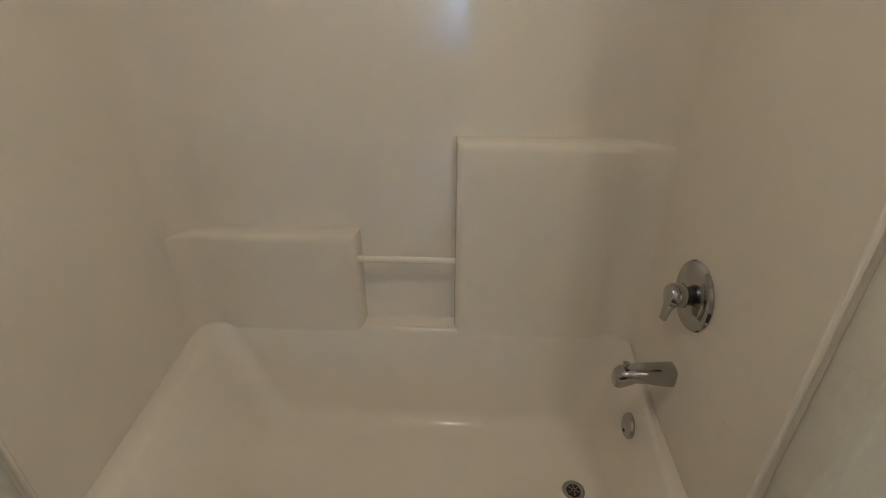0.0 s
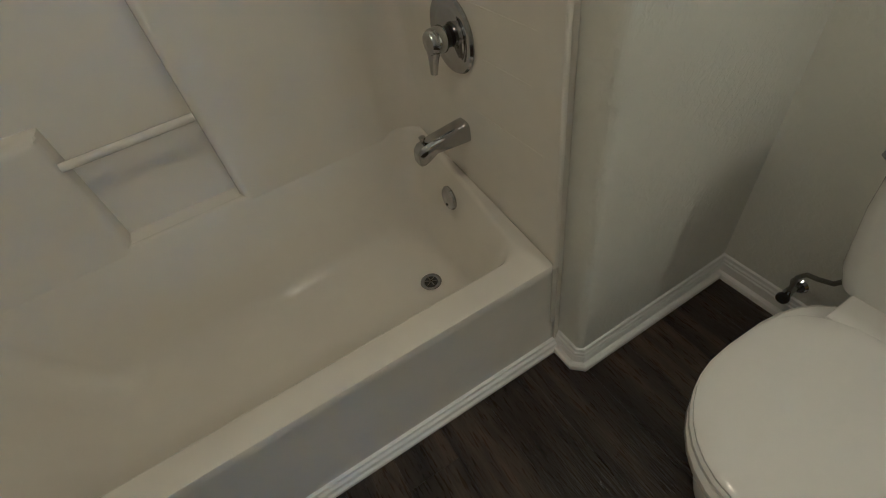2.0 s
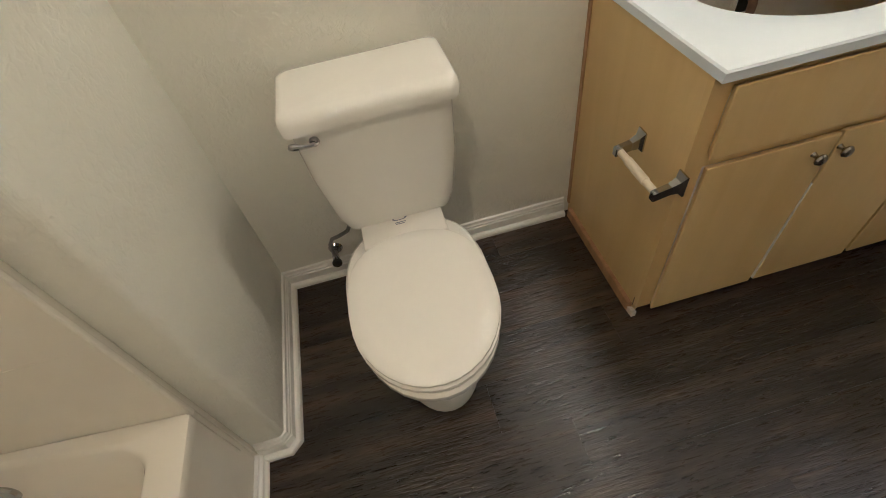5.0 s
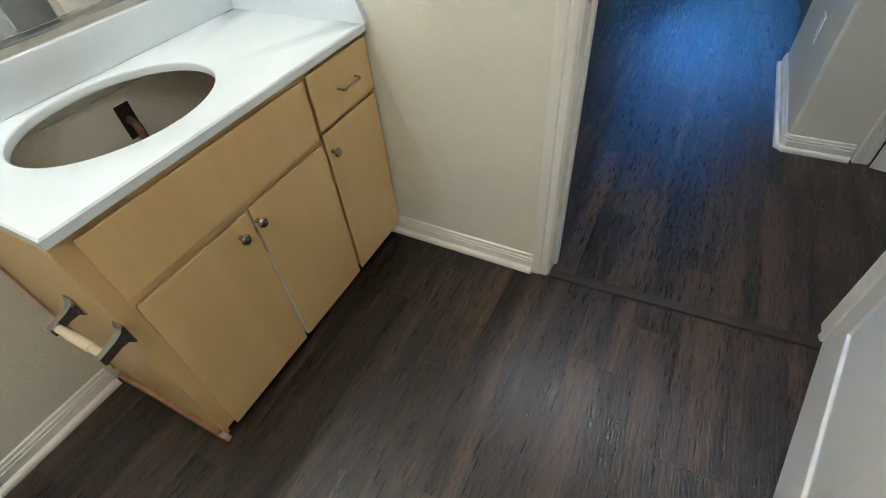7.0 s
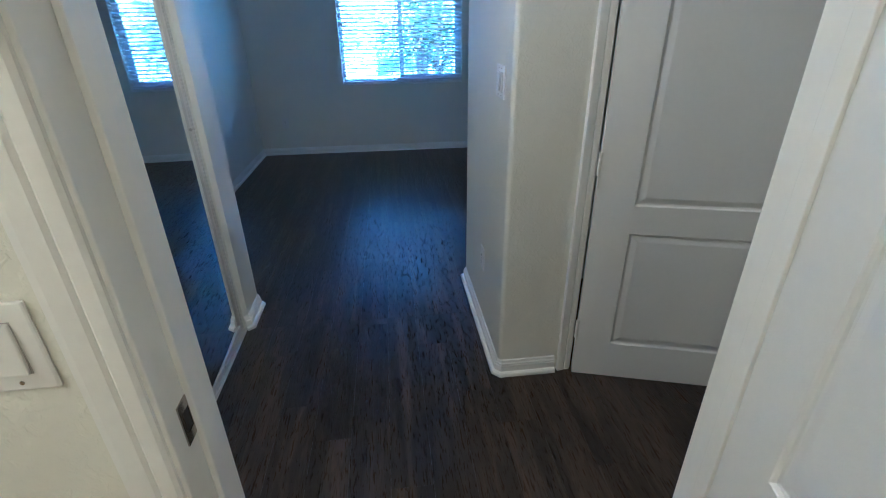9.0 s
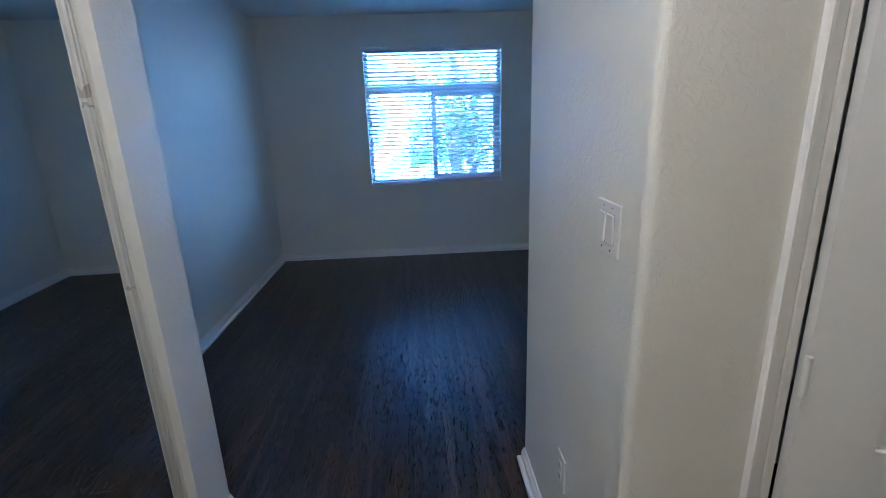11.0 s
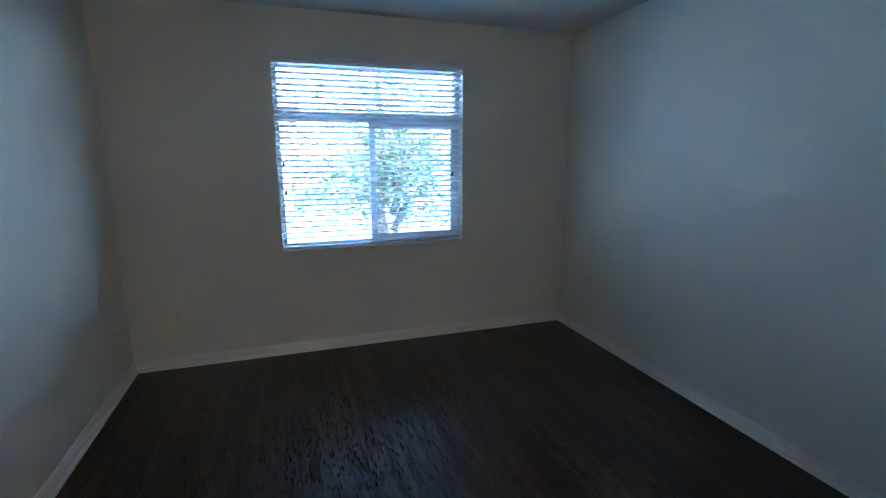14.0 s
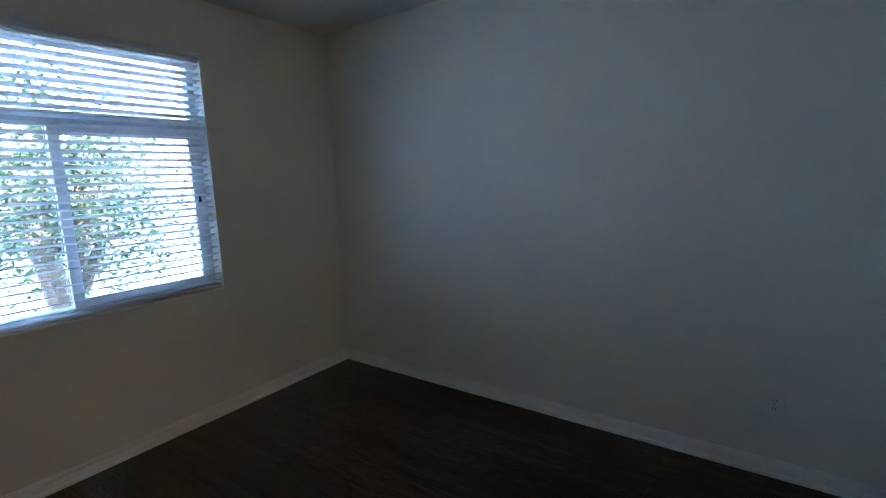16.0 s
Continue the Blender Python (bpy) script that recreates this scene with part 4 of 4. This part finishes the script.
# ---- plates and hooks ----
def wall_plate(name, m, gangs, label, rocker=True, mat=None):
    """A cover plate at m: x along the wall, z up, y out of the wall towards -y."""
    root = thing(name, label, "outlet" if name == "wall_outlet" else "light switch", m=m)
    w, h = 0.078 + 0.046 * (gangs - 1), 0.120
    part("cover_plate", box(-w / 2, w / 2, -0.006, 0, -h / 2, h / 2, 0.003), mat or WHITE_PLASTIC, root)
    for g in range(gangs):
        x = (g - (gangs - 1) / 2) * 0.046
        if rocker:
            bm = box(x - 0.0165, x + 0.0165, -0.011, -0.005, -0.034, 0.034, 0.002)
            for v in bm.verts:
                v.co.y += 0.05 * (v.co.z if g % 2 == 0 else -v.co.z)
            part("rocker", bm, mat or WHITE_PLASTIC, root)
            # flat grey border, coloured as the shadow line round the rocker
            part("shadow_line", box(x - 0.0178, x + 0.0178, -0.0066, -0.0058, -0.0355, 0.0355), ROCKER_SHADE, root)
        else:
            for z in (-0.020, 0.020):
                face = part("receptacle", moved(lathe([(0.0, 0.0), (0.0165, 0.0), (0.0165, 0.003), (0.0, 0.003)], 20), pose(x, -0.006, z, 90, 0, 0)), mat or WHITE_PLASTIC, root)
                for dx in (-0.006, 0.006):
                    # black blocks in place of the shade inside the slots
                    part("slot", box(x + dx - 0.0012, x + dx + 0.0012, -0.0096, -0.0085, z - 0.005, z + 0.005), BLACK, face)
        for z in (-0.048, 0.048) if rocker else (0.0,):
            part("screw", moved(lathe([(0.0, 0.0), (0.003, 0.0), (0.0025, 0.001), (0.0, 0.001)], 8), pose(x, -0.006, z, 90, 0, 0)), NICKEL, root)
    return root


wall_plate("light_switch", pose(0.388, Y_DOOR, 1.166), 3, "white three-gang rocker switch plate beside the door")
wall_plate("light_switch", pose(X_STUB, 3.463, 1.283, 0, 0, -90), 2, "white two-gang switch plate in the hall")
wall_plate("wall_outlet", pose(X_STUB, 3.710, 0.405, 0, 0, -90), 1, "white wall outlet in the hall", False)
wall_plate("wall_outlet", pose(2.405, ROOM[3], 0.360), 1, "white wall outlet under the window wall's corner", False)
wall_plate("wall_outlet", pose(-0.380, ROOM[3], 0.385), 1, "white wall outlet on the window wall", False)
wall_plate("wall_outlet", pose(ROOM[1], 4.765, 0.358, 0, 0, -90), 1, "white wall outlet on the side wall", False)
wall_plate("wall_outlet", pose(ROOM[0], 7.42, 0.36, 0, 0, 90), 1, "white wall outlet on the bare side wall", False)
hook = thing("robe_hook", "brushed nickel robe hook on a square plate", "hook")
part("plate", box(0.182, 0.226, Y_DOOR - 0.005, Y_DOOR, 1.146, 1.194, 0.002), NICKEL, hook)
part("peg", tube([(0.204, Y_DOOR - 0.004, 1.170), (0.204, Y_DOOR - 0.030, 1.166), (0.204, Y_DOOR - 0.038, 1.174)], [0.008, 0.007, 0.009]), NICKEL, hook, smooth=True)

# ---- window and blind ----
window = thing("window_1", "white vinyl slider window with a fixed light above", "window", kind="structure")
GY = ROOM[3] + 0.115
W0, W1, WB, WT = WIN
MULL, BAR = 1.090, 1.830


def bars(name, pieces, y0, y1, parent):
    return [part(name, box(a, b, y0, y1, c, d, 0.003), WINDOW_VINYL, parent) for a, b, c, d in pieces]


bars("window_frame", ((W0, W0 + 0.035, WB, WT), (W1 - 0.035, W1, WB, WT), (W0 + 0.035, W1 - 0.035, WB, WB + 0.035), (W0 + 0.035, W1 - 0.035, WT - 0.035, WT), (W0 + 0.035, W1 - 0.035, BAR - 0.04, BAR + 0.035)), GY - 0.02, GY + 0.05, window)
sash = part("sliding_sash", box(MULL - 0.022, MULL + 0.028, GY - 0.030, GY - 0.002, WB + 0.035, BAR - 0.04, 0.003), WINDOW_VINYL, window)
bars("sash_rail", ((MULL + 0.028, W1 - 0.035, WB + 0.035, WB + 0.075), (MULL + 0.028, W1 - 0.035, BAR - 0.075, BAR - 0.04), (W1 - 0.075, W1 - 0.035, WB + 0.075, BAR - 0.075)), GY - 0.030, GY - 0.002, sash)
for a, b, c, d, y in ((W0 + 0.035, W1 - 0.035, BAR + 0.035, WT - 0.035, 0.02), (W0 + 0.035, MULL, WB + 0.035, BAR - 0.04, 0.03), (MULL + 0.028, W1 - 0.075, WB + 0.075, BAR - 0.075, -0.016)):
    pane = part("pane", box(a, b, GY + y - 0.002, GY + y + 0.002, c, d), GLASS, window)
    pane.visible_shadow = False
part("window_sill", box(W0, W1, ROOM[3] - 0.012, GY - 0.03, WB - 0.016, WB - 0.001, 0.004), TRIM, window, "white painted sill")

blind = thing("window_blind", "white horizontal slat blind, lowered with slats open", "blind")
part("valance", sweep([(0, 0), (0.012, 0), (0.014, 0.010), (0.010, 0.016), (0.010, 0.036), (0.014, 0.042), (0.012, 0.052), (0, 0.052)], [(W1 + 0.012, ROOM[3] - 0.004, WT - 0.036), (W0 - 0.012, ROOM[3] - 0.004, WT - 0.036)]), BLIND, blind)
part("headrail", box(W0 + 0.006, W1 - 0.006, ROOM[3] + 0.004, ROOM[3] + 0.055, WT - 0.045, WT - 0.004, 0.003), BLIND, blind)
BY = ROOM[3] + 0.030
slat = None
SLATS = 32
z_low, z_high = WB + 0.045, WT - 0.065
random.seed(5)
for k in range(SLATS):
    z = z_low + (z_high - z_low) * k / (SLATS - 1)
    if slat is None:
        bm = bmesh.new()
        prof = [(-0.024, -0.0012), (-0.012, 0.0012), (0.0, 0.002), (0.012, 0.0012), (0.024, -0.0012), (0.024, -0.0032), (0.0, -0.0002), (-0.024, -0.0032)]
        slat = part("slat", sweep(prof, [(W0 + 0.003, 0, 0), (W1 - 0.003, 0, 0)]), BLIND, blind)
        ob = slat
    else:
        ob = new("slat", slat.data)
        ob.parent = blind
    ob.matrix_basis = pose(0, BY, z, -17 + random.uniform(-1.2, 1.2), random.uniform(-0.06, 0.06), 0)
part("bottom_rail", box(W0 + 0.008, W1 - 0.008, BY - 0.026, BY + 0.026, WB + 0.004, WB + 0.022, 0.004), BLIND, blind)
for x in (W0 + 0.16, (W0 + W1) / 2 - 0.05, W1 - 0.16):
    for dy in (-0.027, 0.027):
        part("ladder_cord", tube([(x, BY + dy, WB + 0.02), (x, BY + dy, WT - 0.04)], 0.0011, 5), BLIND, blind)
cords = ((W1 - 0.090, 1.40), (W0 + 0.046, 1.49), (W0 + 0.050, 1.28))
for x, z in cords:
    cord = part("lift_cord", tube([(x, BY - 0.034, z), (x, BY - 0.034, WT - 0.05)], 0.0012, 5), BLIND, blind)
    part("tassel", moved(lathe([(0.0, 0.0), (0.010, 0.0), (0.009, 0.012), (0.005, 0.020), (0.007, 0.028), (0.003, 0.036), (0.0, 0.037)], 12), pose(x, BY - 0.034, z - 0.03)), BLACK, cord, "dark cord tassel", True)

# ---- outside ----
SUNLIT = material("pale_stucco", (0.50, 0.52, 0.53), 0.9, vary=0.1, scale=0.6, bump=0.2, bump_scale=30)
PAVE = material("pale_concrete", (0.20, 0.225, 0.24), 0.9, vary=0.15, scale=0.3)
BARK = material("grey_bark", (0.16, 0.12, 0.09), 0.9, vary=0.3, scale=8, bump=0.4, bump_scale=30)
LEAF = material("green_leaf", (0.11, 0.17, 0.075), 0.5, vary=0.5, scale=3)
ROOF = material("clay_roof", (0.24, 0.13, 0.09), 0.8, vary=0.2)
PANE_DARK = material("dark_window_glass", (0.03, 0.035, 0.04), 0.1)
tagged(part("ground", box(-3000, 3000, 8.6, 3000, -0.6, -0.4), PAVE), "pale sunlit concrete ground outside", "ground", kind="structure")
house = thing("neighbour_house", "pale stucco house across the yard", "house")
part("wall", box(-12, 0.6, 21, 28, -0.4, 3.0), SUNLIT, house)
part("roof", prism([(-12.4, 20.5), (1.0, 20.5), (1.0, 28.5), (-12.4, 28.5)], 3.0, 3.2), ROOF, house)
for x in (-5.5, -1.8):
    for z in (0.6,):
        pane = part("window", box(x, x + 1.2, 20.95, 21.02, z, z + 1.3), PANE_DARK, house)
        part("sill", box(x - 0.08, x + 1.28, 20.9, 21.02, z - 0.1, z), SUNLIT, pane)


def tree(name, x, y, height, spread, leaves, seed, label):
    rnd = random.Random(seed)
    root = thing(name, label, "tree", m=pose(x, y, -0.4))
    pts = [(0.15 * math.sin(i * 0.7 + seed), 0.12 * math.cos(i * 0.9), height * 0.62 * i / 6) for i in range(7)]
    pts[0] = (0, 0, 0)
    bm = tube(pts, [0.15 - 0.015 * i for i in range(7)], 9)
    tips = []
    for k in range(9):
        a, z = k * 2.4 + rnd.random(), height * (0.30 + 0.32 * k / 9)
        r = spread * rnd.uniform(0.6, 1.0)
        tip = Vector((r * math.cos(a), r * math.sin(a), z + height * rnd.uniform(0.12, 0.34)))
        base = Vector((0.1 * math.cos(a), 0.1 * math.sin(a), z))
        joined(bm, tube([base, base.lerp(tip, 0.5) + Vector((0, 0, 0.2)), tip], [0.06, 0.04, 0.015], 6))
        tips += [tip, base.lerp(tip, 0.65)]
    part("trunk", bm, BARK, root)
    verts, faces = [], []
    for _ in range(leaves):
        c = rnd.choice(tips) + Vector((rnd.gauss(0, 0.32), rnd.gauss(0, 0.32), rnd.gauss(0, 0.28)))
        q = Euler((rnd.uniform(0, 6.3), rnd.uniform(-0.8, 0.8), rnd.uniform(0, 6.3))).to_matrix()
        s = rnd.uniform(0.022, 0.045)
        n = len(verts)
        verts += [c + q @ Vector(p) * s for p in ((-1, 0, 0), (0, -0.45, 0.12), (1, 0, 0), (0, 0.45, 0.12))]
        faces.append((n, n + 1, n + 2, n + 3))
    mesh = bpy.data.meshes.new("crown")
    mesh.from_pydata(verts, [], faces)
    mesh.materials.append(LEAF)
    crown = new("crown", mesh)
    crown.parent = root
    return root


tree("tree", -0.6, 14.5, 2.6, 1.1, 5000, 3, "leafy green yard tree beside the house")
tree("tree", 1.62, 9.9, 3.2, 0.6, 9000, 8, "leafy green tree close to the window")
tree("tree", 4.2, 17.5, 3.6, 1.5, 5000, 12, "leafy green tree across the yard")

# ---- plank floor ----
floor = tagged(part("floor", box(-1.0, 3.2, -1.1, 8.3, -0.15, -0.0055), SEAM), "dark brown wood-look vinyl plank floor", "floor", kind="structure")
random.seed(11)
PW, PL, GAP = 0.153, 1.22, 0.0004
lengths = {}


def plank_mesh(length, width):
    key = (round(length, 3), round(width, 3))
    if key not in lengths:
        bm = box(0, key[1] - GAP, 0, key[0] - GAP, -0.005, 0.0, 0.0004, 1)
        mesh = bpy.data.meshes.new("plank")
        bm.to_mesh(mesh)
        bm.free()
        mesh.materials.append(PLANK)
        lengths[key] = mesh
    return lengths[key]


def lay(x0, x1, y0, y1, x_off, y_off):
    """Rows of planks along y over a rectangle, their ends staggered row by row."""
    k, x = 0, x0 - x_off
    while x < x1:
        a, b = max(x, x0), min(x + PW, x1)
        y = y0 - (y_off + (0.297, 0.71, 1.07, 0.05, 0.50)[k % 5]) % PL
        while y < y1:
            c, d = max(y, y0), min(y + PL, y1)
            if b - a > 0.01 and d - c > 0.01:
                ob = new("plank", plank_mesh(d - c, b - a))
                ob.location = (a, c, 0)
                ob.parent = floor
            y += PL
        x += PW
        k += 1


lay(X_W, X_TUB, -0.14, 2.138, 0.010, 0.0)
lay(X_W, 2.99, 2.138, Y_CLOSET_END, 0.10, 0.30)
lay(ROOM[0], ROOM[1], Y_CLOSET_END, ROOM[3] + 0.01, 0.02, 0.75)
